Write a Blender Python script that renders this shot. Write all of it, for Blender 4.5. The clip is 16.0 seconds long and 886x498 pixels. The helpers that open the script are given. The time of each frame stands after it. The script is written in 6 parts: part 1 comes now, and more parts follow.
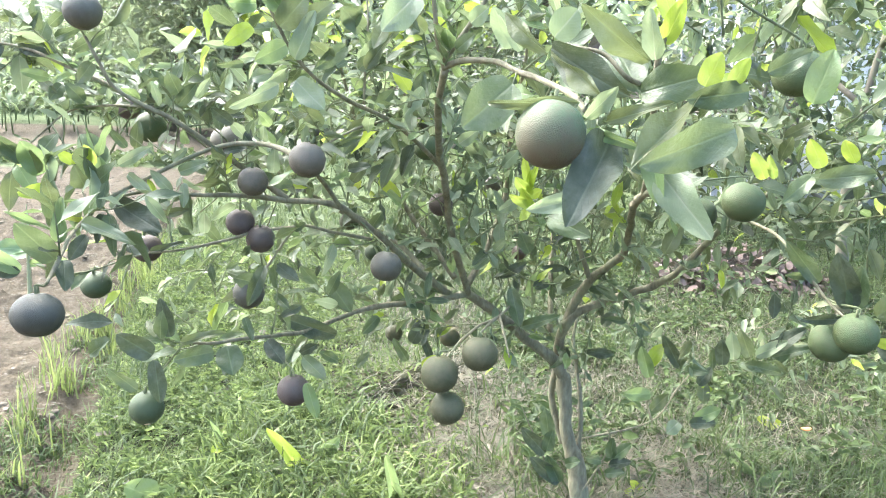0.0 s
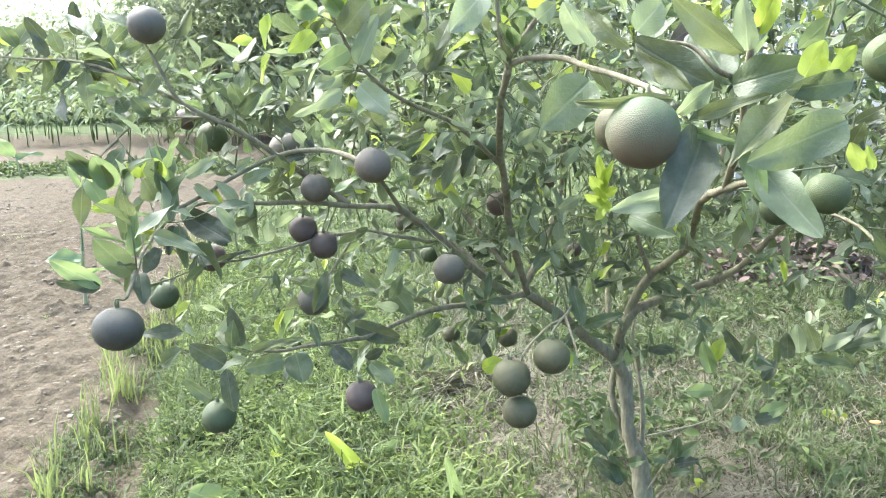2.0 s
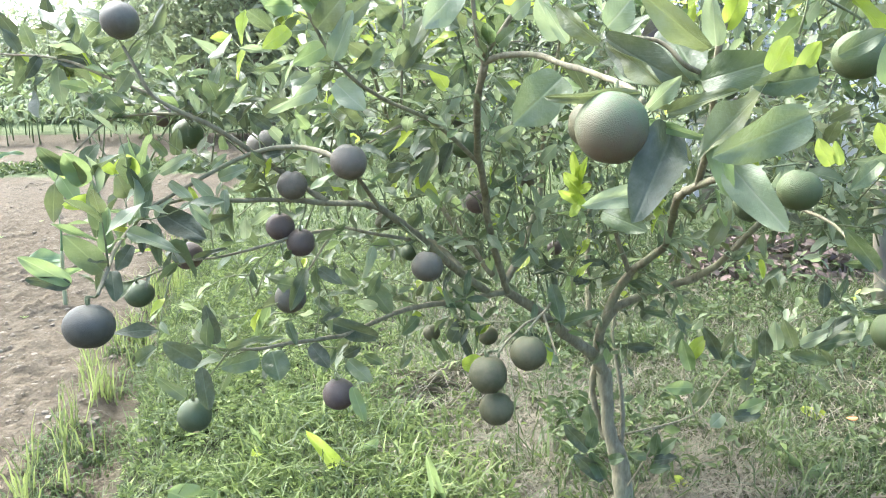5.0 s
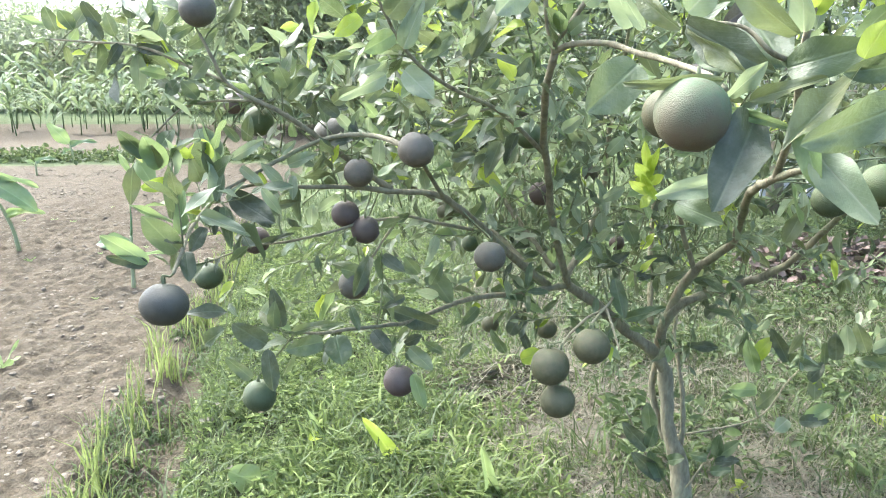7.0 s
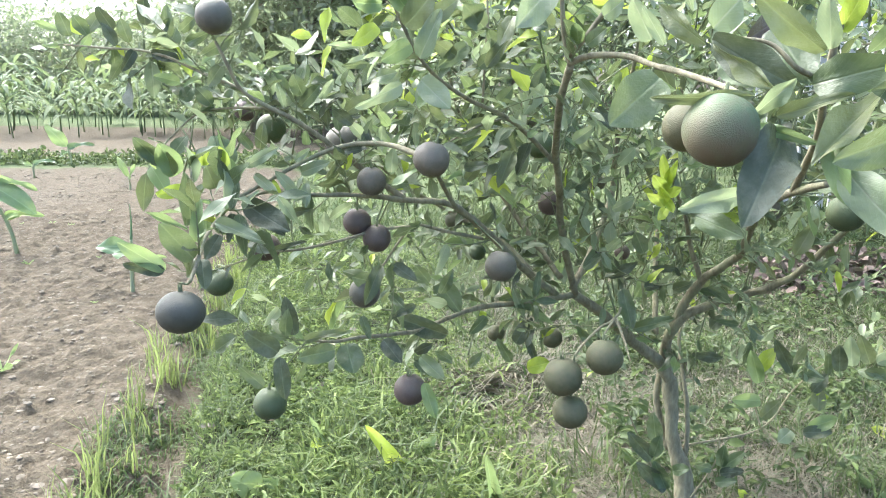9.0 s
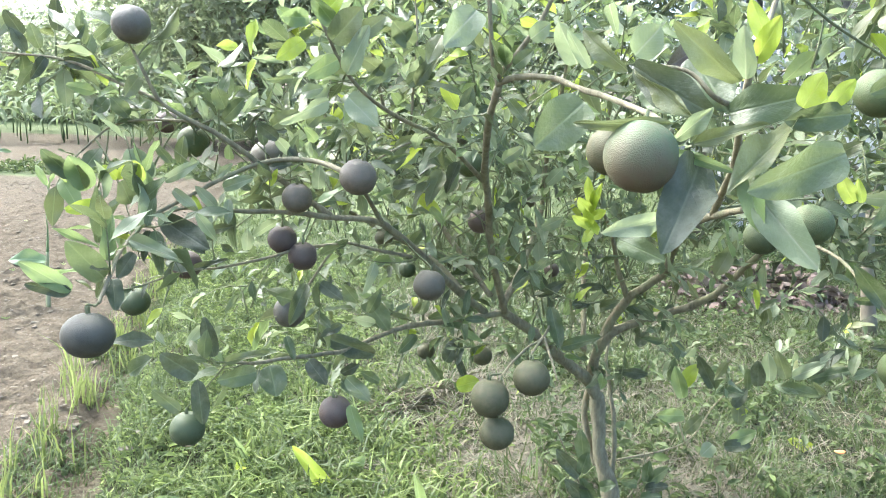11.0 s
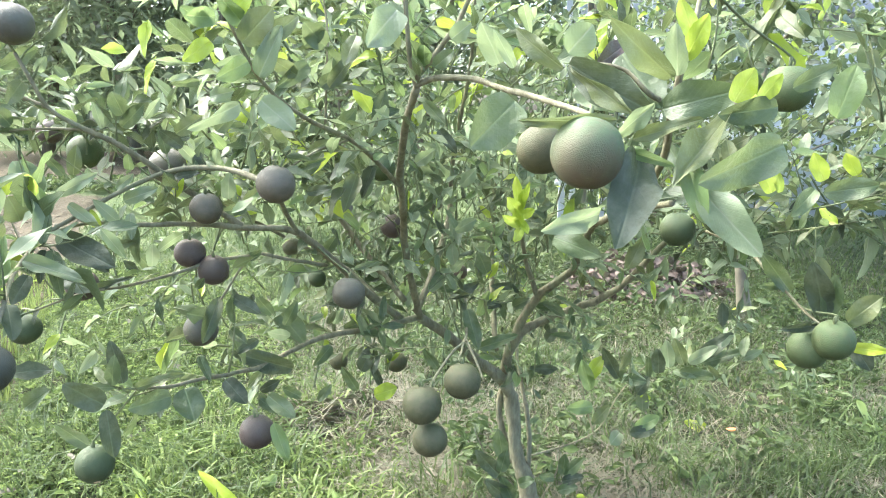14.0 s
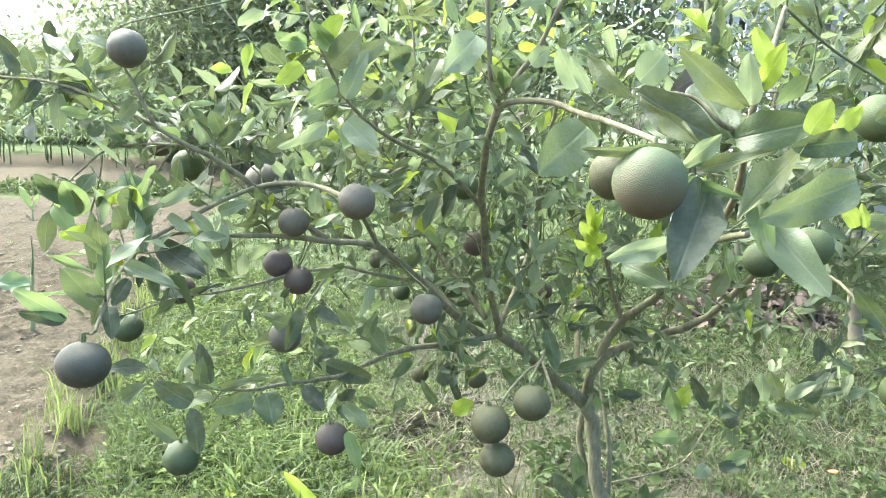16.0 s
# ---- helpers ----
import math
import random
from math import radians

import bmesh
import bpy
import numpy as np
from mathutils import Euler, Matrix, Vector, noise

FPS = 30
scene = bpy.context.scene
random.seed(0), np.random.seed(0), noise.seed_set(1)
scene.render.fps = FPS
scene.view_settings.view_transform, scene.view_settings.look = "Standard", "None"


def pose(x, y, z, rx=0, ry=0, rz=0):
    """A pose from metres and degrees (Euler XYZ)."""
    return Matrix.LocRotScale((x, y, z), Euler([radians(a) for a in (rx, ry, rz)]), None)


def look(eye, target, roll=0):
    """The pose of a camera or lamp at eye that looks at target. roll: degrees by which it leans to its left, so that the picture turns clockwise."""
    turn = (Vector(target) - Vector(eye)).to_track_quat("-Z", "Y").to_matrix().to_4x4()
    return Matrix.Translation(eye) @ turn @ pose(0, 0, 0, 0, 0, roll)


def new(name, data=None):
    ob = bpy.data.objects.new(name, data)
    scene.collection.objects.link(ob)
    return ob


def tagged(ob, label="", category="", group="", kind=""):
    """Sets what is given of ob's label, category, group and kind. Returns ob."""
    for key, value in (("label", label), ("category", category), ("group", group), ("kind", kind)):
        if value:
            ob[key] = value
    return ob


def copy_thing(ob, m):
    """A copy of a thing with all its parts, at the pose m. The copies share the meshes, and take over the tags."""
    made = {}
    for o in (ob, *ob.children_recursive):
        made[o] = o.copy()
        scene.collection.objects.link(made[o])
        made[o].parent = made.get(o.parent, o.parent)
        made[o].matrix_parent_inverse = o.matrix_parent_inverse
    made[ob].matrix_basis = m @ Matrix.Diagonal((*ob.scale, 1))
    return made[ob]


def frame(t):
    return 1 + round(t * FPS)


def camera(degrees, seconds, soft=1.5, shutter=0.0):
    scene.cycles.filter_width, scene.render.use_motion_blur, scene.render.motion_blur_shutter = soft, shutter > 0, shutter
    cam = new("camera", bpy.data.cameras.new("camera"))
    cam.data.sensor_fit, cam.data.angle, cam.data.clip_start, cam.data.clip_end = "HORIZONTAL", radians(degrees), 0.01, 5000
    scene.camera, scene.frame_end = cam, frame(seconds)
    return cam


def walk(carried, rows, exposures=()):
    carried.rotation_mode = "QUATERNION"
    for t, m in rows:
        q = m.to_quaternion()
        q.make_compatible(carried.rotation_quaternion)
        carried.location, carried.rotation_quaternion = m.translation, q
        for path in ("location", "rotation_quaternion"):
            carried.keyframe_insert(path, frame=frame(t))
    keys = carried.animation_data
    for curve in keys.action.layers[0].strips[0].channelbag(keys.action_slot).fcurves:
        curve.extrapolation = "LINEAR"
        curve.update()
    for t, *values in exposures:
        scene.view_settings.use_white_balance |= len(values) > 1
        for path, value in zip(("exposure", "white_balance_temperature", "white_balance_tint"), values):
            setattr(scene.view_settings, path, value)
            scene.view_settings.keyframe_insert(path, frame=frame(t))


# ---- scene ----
# ---- camera ----
cam = camera(62.84, 16.0, soft=1.0)
PATH = [
    (0, pose(0.0616, -0.0247, 1.5399, 77.722, -1.686, -5.859)),
    (0.5, pose(0.0637, -0.0416, 1.5441, 78.378, -0.653, -3.301)),
    (1, pose(0.0354, -0.0190, 1.5511, 78.220, -0.571, -4.046)),
    (1.5, pose(0.0121, -0.0033, 1.5462, 77.562, -0.089, -3.914)),
    (2, pose(0.0015, 0.0012, 1.5466, 77.437, 0.591, -3.388)),
    (2.5, pose(0.0033, 0.0022, 1.5462, 77.357, 0.259, -3.818)),
    (3, pose(-0.0005, 0.0036, 1.5430, 77.490, -0.459, -4.441)),
    (3.2, pose(0.0032, 0.0048, 1.5438, 77.462, -0.570, -5.070)),
    (5.3, pose(0.0232, 0.0001, 1.5381, 77.431, 0.479, -4.449)),
    (5.5, pose(0.0253, 0.0013, 1.5353, 77.150, 0.473, -4.428)),
    (6, pose(0.0156, 0.0009, 1.5321, 76.999, 0.342, -3.112)),
    (6.5, pose(0.0080, 0.0068, 1.5303, 76.776, 0.170, -1.458)),
    (7, pose(0.0000, -0.0000, 1.5300, 77.000, -0.000, -0.000)),
    (7.5, pose(-0.0096, -0.0081, 1.5340, 77.348, -0.170, 0.615)),
    (8, pose(-0.0189, -0.0105, 1.5336, 77.509, -0.155, 1.099)),
    (8.5, pose(-0.0269, -0.0060, 1.5397, 77.833, -0.182, 1.178)),
    (9, pose(-0.0365, 0.0007, 1.5366, 77.482, -0.615, -0.218)),
    (9.5, pose(-0.0377, 0.0086, 1.5489, 78.525, -1.575, -2.186)),
    (10, pose(-0.0384, 0.0163, 1.5473, 78.580, -1.562, -4.032)),
    (10.2, pose(-0.0339, 0.0180, 1.5490, 78.856, -1.937, -4.669)),
    (12.3, pose(-0.0159, 0.0250, 1.5345, 78.248, -1.965, -5.915)),
    (12.5, pose(-0.0270, 0.0254, 1.5371, 78.340, -1.839, -6.558)),
    (13, pose(-0.0506, 0.0416, 1.5354, 78.593, -1.546, -9.459)),
    (13.5, pose(-0.0688, 0.0534, 1.5376, 79.569, -1.494, -11.989)),
    (14, pose(-0.0856, 0.0601, 1.5356, 79.340, -1.165, -14.319)),
    (14.5, pose(-0.1178, 0.0645, 1.5286, 79.044, -1.666, -15.209)),
    (15, pose(-0.1212, 0.0715, 1.5306, 79.567, -2.174, -15.649)),
    (15.5, pose(-0.1021, 0.0621, 1.5421, 80.595, -1.914, -12.791)),
    (16, pose(-0.0443, 0.0355, 1.5511, 80.224, -1.988, -6.273)),
]
walk(cam, PATH, [(0, 3.19, 5650, 8), (1.5, 2.98, 5650, 8), (5.5, 3.03, 5600, 8), (8.5, 2.90, 5600, 8), (10, 2.93, 5600, 8), (13, 3.10, 5750, 4), (16, 3.00, 5800, 0)])

# ---- light ----
SUN_AZIMUTH, SUN_HEIGHT = -48.0, 52.0
world = bpy.data.worlds.new("sky")
scene.world = world
world.use_nodes = True
wn = world.node_tree
sky = wn.nodes.new("ShaderNodeTexSky")
sky.sky_type, sky.sun_disc = "NISHITA", False
sky.sun_elevation, sky.sun_rotation = radians(SUN_HEIGHT), radians(SUN_AZIMUTH)
sky.air_density, sky.dust_density, sky.ozone_density = 0.7, 6.0, 0.3
wn.links.new(sky.outputs[0], wn.nodes["Background"].inputs[0])
wn.nodes["Background"].inputs[1].default_value = 0.15
sun = new("sun", bpy.data.lights.new("sun", "SUN"))
sun.data.energy, sun.data.angle, sun.data.color = 0.42, radians(28), (1.0, 0.97, 0.92)
az, el = radians(SUN_AZIMUTH), radians(SUN_HEIGHT)
toward = Vector((math.sin(az) * math.cos(el), math.cos(az) * math.cos(el), math.sin(el)))
sun.matrix_world = look(toward * 50, (0, 0, 0))


# ---- materials ----
def nodes_of(name):
    m = bpy.data.materials.new(name)
    m.use_nodes = True
    return m, m.node_tree.nodes, m.node_tree.links, m.node_tree.nodes["Principled BSDF"]


def noise_node(n, l, vec, scale, detail=4.0, rough=0.6):
    t = n.new("ShaderNodeTexNoise")
    t.inputs["Scale"].default_value, t.inputs["Detail"].default_value, t.inputs["Roughness"].default_value = scale, detail, rough
    l.new(vec, t.inputs["Vector"])
    return t.outputs["Fac"]


def ramp(n, l, fac, stops):
    r = n.new("ShaderNodeValToRGB")
    while len(r.color_ramp.elements) < len(stops):
        r.color_ramp.elements.new(0.5)
    for e, (p, c) in zip(r.color_ramp.elements, stops):
        e.position, e.color = p, (*c, 1)
    l.new(fac, r.inputs[0])
    return r.outputs[0]


def mix(n, l, fac, a, b, how="MIX"):
    m = n.new("ShaderNodeMix")
    m.data_type, m.blend_type = "RGBA", how
    if isinstance(fac, float):
        m.inputs[0].default_value = fac
    else:
        l.new(fac, m.inputs[0])
    for sock, v in ((m.inputs[6], a), (m.inputs[7], b)):
        if isinstance(v, tuple):
            sock.default_value = (*v, 1)
        else:
            l.new(v, sock)
    return m.outputs[2]


def math_node(n, l, op, a, b=0.0):
    m = n.new("ShaderNodeMath")
    m.operation = op
    for sock, v in ((m.inputs[0], a), (m.inputs[1], b)):
        if isinstance(v, (float, int)):
            sock.default_value = v
        else:
            l.new(v, sock)
    return m.outputs[0]


def bump(n, l, p, height, strength, distance):
    b = n.new("ShaderNodeBump")
    b.inputs["Strength"].default_value, b.inputs["Distance"].default_value = strength, distance
    l.new(height, b.inputs["Height"])
    l.new(b.outputs[0], p.inputs["Normal"])


def random_of(n, l):
    """A number for each leaf, whether it is an object or an island of a mesh."""
    a, b = n.new("ShaderNodeObjectInfo"), n.new("ShaderNodeNewGeometry")
    return math_node(n, l, "FRACT", math_node(n, l, "ADD", a.outputs["Random"], b.outputs["Random Per Island"]))


def leaf_material(name, dark, light, rough=0.38, glow=0.35, spec=0.5, grain=60.0, veins=False):
    """A thin leaf: gloss on top of diffuse colour, and some light let through."""
    m, n, l, p = nodes_of(name)
    pos = n.new("ShaderNodeNewGeometry").outputs["Position"]
    col = ramp(n, l, random_of(n, l), [(0.0, dark), (0.6, tuple(0.5 * (a + b) for a, b in zip(dark, light))), (1.0, light)])
    blot = noise_node(n, l, pos, grain, 3.0)
    col = mix(n, l, blot, mix(n, l, 0.5, col, (0.55, 0.6, 0.5), "MULTIPLY"), col)
    dust = ramp(n, l, noise_node(n, l, pos, grain * 0.35, 5.0, 0.7), [(0.45, (0, 0, 0)), (0.75, (0.3, 0.3, 0.3))])
    col = mix(n, l, dust, col, (0.30, 0.31, 0.24))
    relief = math_node(n, l, "ADD", noise_node(n, l, pos, grain * 3, 3.0), math_node(n, l, "MULTIPLY", noise_node(n, l, pos, grain, 2.0), 2.2))
    if veins:
        at = n.new("ShaderNodeAttribute")
        at.attribute_name = "leaf_uv"
        sep = n.new("ShaderNodeSeparateXYZ")
        l.new(at.outputs["Vector"], sep.inputs[0])
        across = math_node(n, l, "ABSOLUTE", math_node(n, l, "SUBTRACT", sep.outputs[0], 0.0))
        rib = ramp(n, l, across, [(0.0, (1, 1, 1)), (0.045, (0, 0, 0))])
        side = math_node(n, l, "SINE", math_node(n, l, "MULTIPLY", math_node(n, l, "SUBTRACT", sep.outputs[1], math_node(n, l, "MULTIPLY", across, 0.9)), 55.0))
        side_line = ramp(n, l, side, [(0.85, (0, 0, 0)), (1.0, (0.14, 0.14, 0.14))])
        lines = mix(n, l, 1.0, rib, side_line, "LIGHTEN")
        col = mix(n, l, math_node(n, l, "MULTIPLY", lines, 0.26), col, tuple(min(0.6, 1.9 * c + 0.05) for c in light))
        relief = math_node(n, l, "SUBTRACT", relief, math_node(n, l, "MULTIPLY", lines, 1.2))
    l.new(col, p.inputs["Base Color"])
    p.inputs["Roughness"].default_value, p.inputs["Specular IOR Level"].default_value = rough, spec
    bump(n, l, p, relief, 0.45, 0.0025)
    tr = n.new("ShaderNodeBsdfTranslucent")
    l.new(mix(n, l, 0.5, col, (0.235, 0.295, 0.11)), tr.inputs[0])
    ms = n.new("ShaderNodeMixShader")
    ms.inputs[0].default_value = glow
    l.new(p.outputs[0], ms.inputs[1])
    l.new(tr.outputs[0], ms.inputs[2])
    l.new(ms.outputs[0], n["Material Output"].inputs[0])
    return m


LEAF = {
    "mid": leaf_material("citrus_leaf_mid", (0.062, 0.092, 0.036), (0.138, 0.174, 0.072), glow=0.27, rough=0.42, spec=0.36, veins=True),
    "dark": leaf_material("citrus_leaf_dark", (0.046, 0.058, 0.032), (0.078, 0.096, 0.052), glow=0.15, rough=0.52, spec=0.28, veins=True),
    "olive": leaf_material("citrus_leaf_olive", (0.105, 0.122, 0.046), (0.165, 0.186, 0.070), glow=0.30, spec=0.4, veins=True),
    # Also stands in for sky sheen and for light inside the crown.
    "pale": leaf_material("citrus_leaf_pale", (0.215, 0.265, 0.150), (0.32, 0.370, 0.225), rough=0.42, glow=0.46, spec=0.34, veins=True),
    "young": leaf_material("citrus_leaf_young", (0.17, 0.245, 0.085), (0.24, 0.32, 0.11), glow=0.46, veins=True),
    "bright": leaf_material("citrus_leaf_bright", (0.38, 0.49, 0.022), (0.50, 0.59, 0.035), glow=0.45, veins=True),
}
LEAF["dead"] = leaf_material("citrus_leaf_dead", (0.07, 0.045, 0.038), (0.11, 0.075, 0.06), rough=0.7, glow=0.08, veins=True)
KINDS = ("mid", "dark", "olive", "pale", "young", "bright")
SHARES = (0.40, 0.13, 0.15, 0.20, 0.09, 0.03)
# Base colour paled past plain foliage: distance haze and glare put into it.
HAZED_FAR_LEAF = leaf_material("far_tree_leaf_hazed", (0.18, 0.21, 0.14), (0.32, 0.35, 0.24), glow=0.66, grain=4.0)
CROP_LEAF = leaf_material("crop_leaf", (0.125, 0.18, 0.085), (0.23, 0.285, 0.145), rough=0.65, spec=0.2, glow=0.38, grain=15.0)
GRASS = leaf_material("grass_blade", (0.030, 0.054, 0.014), (0.108, 0.150, 0.044), rough=0.5, glow=0.32, spec=0.22)
WEED = leaf_material("weed_leaf", (0.044, 0.078, 0.016), (0.250, 0.320, 0.086), rough=0.5, glow=0.38, spec=0.22)
STRAW = leaf_material("dry_straw", (0.105, 0.092, 0.058), (0.245, 0.215, 0.148), rough=0.7, glow=0.15)
RICE = leaf_material("tall_grass_blade", (0.12, 0.155, 0.026), (0.275, 0.325, 0.070), rough=0.5, glow=0.45)
BANANA = leaf_material("banana_leaf", (0.10, 0.175, 0.080), (0.15, 0.235, 0.105), rough=0.45, glow=0.35, spec=0.4, grain=20.0, veins=True)
BANANA_PALE = leaf_material("banana_leaf_young", (0.26, 0.36, 0.12), (0.36, 0.46, 0.16), rough=0.5, glow=0.42, spec=0.3, grain=20.0, veins=True)
SHEATH = leaf_material("banana_sheath", (0.28, 0.31, 0.15), (0.36, 0.38, 0.21), rough=0.5, glow=0.05, spec=0.3, grain=30.0)
DRY_LEAF = leaf_material("dead_leaf", (0.085, 0.062, 0.055), (0.20, 0.145, 0.125), rough=0.8, glow=0.1, spec=0.15)


def bark_material(name, a, b, scale=60.0):
    m, n, l, p = nodes_of(name)
    pos = n.new("ShaderNodeNewGeometry").outputs["Position"]
    mp = n.new("ShaderNodeMapping")
    mp.inputs["Scale"].default_value = (1, 1, 0.35)
    l.new(pos, mp.inputs[0])
    f = noise_node(n, l, mp.outputs[0], scale, 6.0, 0.65)
    col = ramp(n, l, f, [(0.3, a), (0.65, b)])
    moss = ramp(n, l, noise_node(n, l, pos, scale * 0.2, 3.0), [(0.5, (0, 0, 0)), (0.7, (0.6, 0.6, 0.6))])
    l.new(mix(n, l, moss, col, (0.20, 0.22, 0.11)), p.inputs["Base Color"])
    p.inputs["Roughness"].default_value = 0.85
    bump(n, l, p, f, 0.9, 0.007)
    return m


BARK = bark_material("citrus_bark", (0.110, 0.098, 0.054), (0.250, 0.228, 0.134))
TWIG_BARK = bark_material("green_twig_bark", (0.10, 0.12, 0.05), (0.18, 0.20, 0.10), 90.0)
FAR_BARK = bark_material("far_tree_bark", (0.095, 0.082, 0.054), (0.19, 0.166, 0.112), 12.0)


def rind_material(name, low, high, patch, amount):
    """Citrus rind with oil-gland pits and russet patches; low and high are the colours towards the bottom and the top,
    low mostly the darker.
    """
    m, n, l, p = nodes_of(name)
    co = n.new("ShaderNodeTexCoord").outputs["Object"]
    sep = n.new("ShaderNodeSeparateXYZ")
    l.new(co, sep.inputs[0])
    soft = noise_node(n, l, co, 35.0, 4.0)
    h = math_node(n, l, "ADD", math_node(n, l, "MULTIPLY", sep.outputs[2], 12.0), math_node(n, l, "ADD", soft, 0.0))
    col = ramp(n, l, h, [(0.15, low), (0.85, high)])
    rus = ramp(n, l, noise_node(n, l, co, 60.0, 6.0, 0.7), [(0.5 - amount, (0, 0, 0)), (0.8 - amount * 0.5, (1, 1, 1))])
    col = mix(n, l, rus, col, patch)
    v = n.new("ShaderNodeTexVoronoi")
    v.inputs["Scale"].default_value = 640.0
    l.new(co, v.inputs["Vector"])
    spots = ramp(n, l, v.outputs["Distance"], [(0.12, (0.75, 0.75, 0.75)), (0.4, (1, 1, 1))])
    l.new(mix(n, l, 1.0, col, spots, "MULTIPLY"), p.inputs["Base Color"])
    p.inputs["Roughness"].default_value, p.inputs["Specular IOR Level"].default_value = 0.55, 0.28
    bump(n, l, p, math_node(n, l, "ADD", v.outputs["Distance"], math_node(n, l, "MULTIPLY", soft, 0.6)), 0.42, 0.0018)
    return m


RIND = {
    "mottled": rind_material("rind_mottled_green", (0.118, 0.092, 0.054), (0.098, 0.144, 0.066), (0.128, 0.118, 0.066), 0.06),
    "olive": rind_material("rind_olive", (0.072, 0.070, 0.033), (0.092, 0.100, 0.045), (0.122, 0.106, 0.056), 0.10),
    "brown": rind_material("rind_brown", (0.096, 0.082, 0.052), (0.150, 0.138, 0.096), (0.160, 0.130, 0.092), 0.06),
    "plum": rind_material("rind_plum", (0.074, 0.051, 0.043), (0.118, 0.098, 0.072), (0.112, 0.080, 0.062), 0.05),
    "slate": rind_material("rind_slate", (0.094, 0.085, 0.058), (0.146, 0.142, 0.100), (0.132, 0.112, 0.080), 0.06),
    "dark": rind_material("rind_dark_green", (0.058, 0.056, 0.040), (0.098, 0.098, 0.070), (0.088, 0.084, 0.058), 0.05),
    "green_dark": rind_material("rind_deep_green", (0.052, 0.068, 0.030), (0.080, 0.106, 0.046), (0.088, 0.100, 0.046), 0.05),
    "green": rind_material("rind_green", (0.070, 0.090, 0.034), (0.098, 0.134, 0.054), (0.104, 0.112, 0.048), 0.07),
}
SCAR = bark_material("rind_scar", (0.42, 0.30, 0.16), (0.52, 0.40, 0.24), 200.0)


def edge_x(y):
    """The line between the tilled soil and the grass."""
    return -0.55 - 0.235 * y + 0.006 * y * y


def ground_material():
    m, n, l, p = nodes_of("soil_and_turf")
    pos = n.new("ShaderNodeNewGeometry").outputs["Position"]
    sep = n.new("ShaderNodeSeparateXYZ")
    l.new(pos, sep.inputs[0])
    big, mid_, fine = noise_node(n, l, pos, 0.9, 3.0), noise_node(n, l, pos, 9.0, 6.0, 0.7), noise_node(n, l, pos, 90.0, 4.0)
    soil = ramp(n, l, mid_, [(0.3, (0.080, 0.068, 0.043)), (0.55, (0.130, 0.111, 0.074)), (0.75, (0.180, 0.155, 0.107))])
    crumb = noise_node(n, l, pos, 32.0, 4.0, 0.7)
    soil = mix(n, l, ramp(n, l, crumb, [(0.35, (0, 0, 0)), (0.6, (1, 1, 1))]), mix(n, l, 0.75, soil, (0.6, 0.56, 0.5), "MULTIPLY"), soil)
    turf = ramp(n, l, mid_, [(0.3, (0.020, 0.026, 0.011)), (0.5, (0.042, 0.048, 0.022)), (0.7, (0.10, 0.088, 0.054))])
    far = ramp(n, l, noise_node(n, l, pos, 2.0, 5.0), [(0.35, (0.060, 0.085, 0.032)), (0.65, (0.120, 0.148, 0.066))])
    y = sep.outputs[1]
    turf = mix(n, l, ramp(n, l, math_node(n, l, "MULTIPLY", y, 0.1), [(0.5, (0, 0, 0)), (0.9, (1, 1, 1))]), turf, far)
    dx = math_node(n, l, "MULTIPLY", math_node(n, l, "SUBTRACT", sep.outputs[0], 0.62), 1.9)
    dy = math_node(n, l, "MULTIPLY", math_node(n, l, "SUBTRACT", y, 2.85), 1.6)
    worn = math_node(n, l, "ADD", math_node(n, l, "MULTIPLY", dx, dx), math_node(n, l, "MULTIPLY", dy, dy))
    worn = math_node(n, l, "ADD", worn, math_node(n, l, "MULTIPLY", math_node(n, l, "SUBTRACT", mid_, 0.5), 2.5))
    turf = mix(n, l, ramp(n, l, worn, [(0.25, (1, 1, 1)), (0.9, (0, 0, 0))]), turf, mix(n, l, 0.25, soil, (0.13, 0.115, 0.085)))
    # signed distance east of the soil's edge, wobbling
    e = math_node(n, l, "ADD", math_node(n, l, "MULTIPLY", y, 0.235), math_node(n, l, "MULTIPLY", math_node(n, l, "MULTIPLY", y, y), -0.006))
    e = math_node(n, l, "ADD", math_node(n, l, "ADD", sep.outputs[0], 0.55), e)
    e = math_node(n, l, "ADD", e, math_node(n, l, "MULTIPLY", math_node(n, l, "SUBTRACT", mid_, 0.5), 0.25))
    side = ramp(n, l, math_node(n, l, "ADD", math_node(n, l, "MULTIPLY", e, 2.0), 0.40), [(0.35, (0, 0, 0)), (0.65, (1, 1, 1))])
    plots = ramp(n, l, math_node(n, l, "ADD", math_node(n, l, "MULTIPLY", y, 0.02), math_node(n, l, "MULTIPLY", big, 0.03)),
                 [(0.0, (0, 0, 0)), (0.285, (0, 0, 0)), (0.29, (1, 1, 1)), (0.315, (1, 1, 1)), (0.32, (0, 0, 0)), (0.55, (0, 0, 0)), (0.56, (1, 1, 1))])
    side = mix(n, l, 1.0, side, plots, "LIGHTEN")
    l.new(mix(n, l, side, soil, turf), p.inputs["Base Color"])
    p.inputs["Roughness"].default_value, p.inputs["Specular IOR Level"].default_value = 0.95, 0.15
    bump(n, l, p, math_node(n, l, "ADD", mid_, math_node(n, l, "MULTIPLY", fine, 0.5)), 0.9, 0.05)
    return m


GROUND = ground_material()


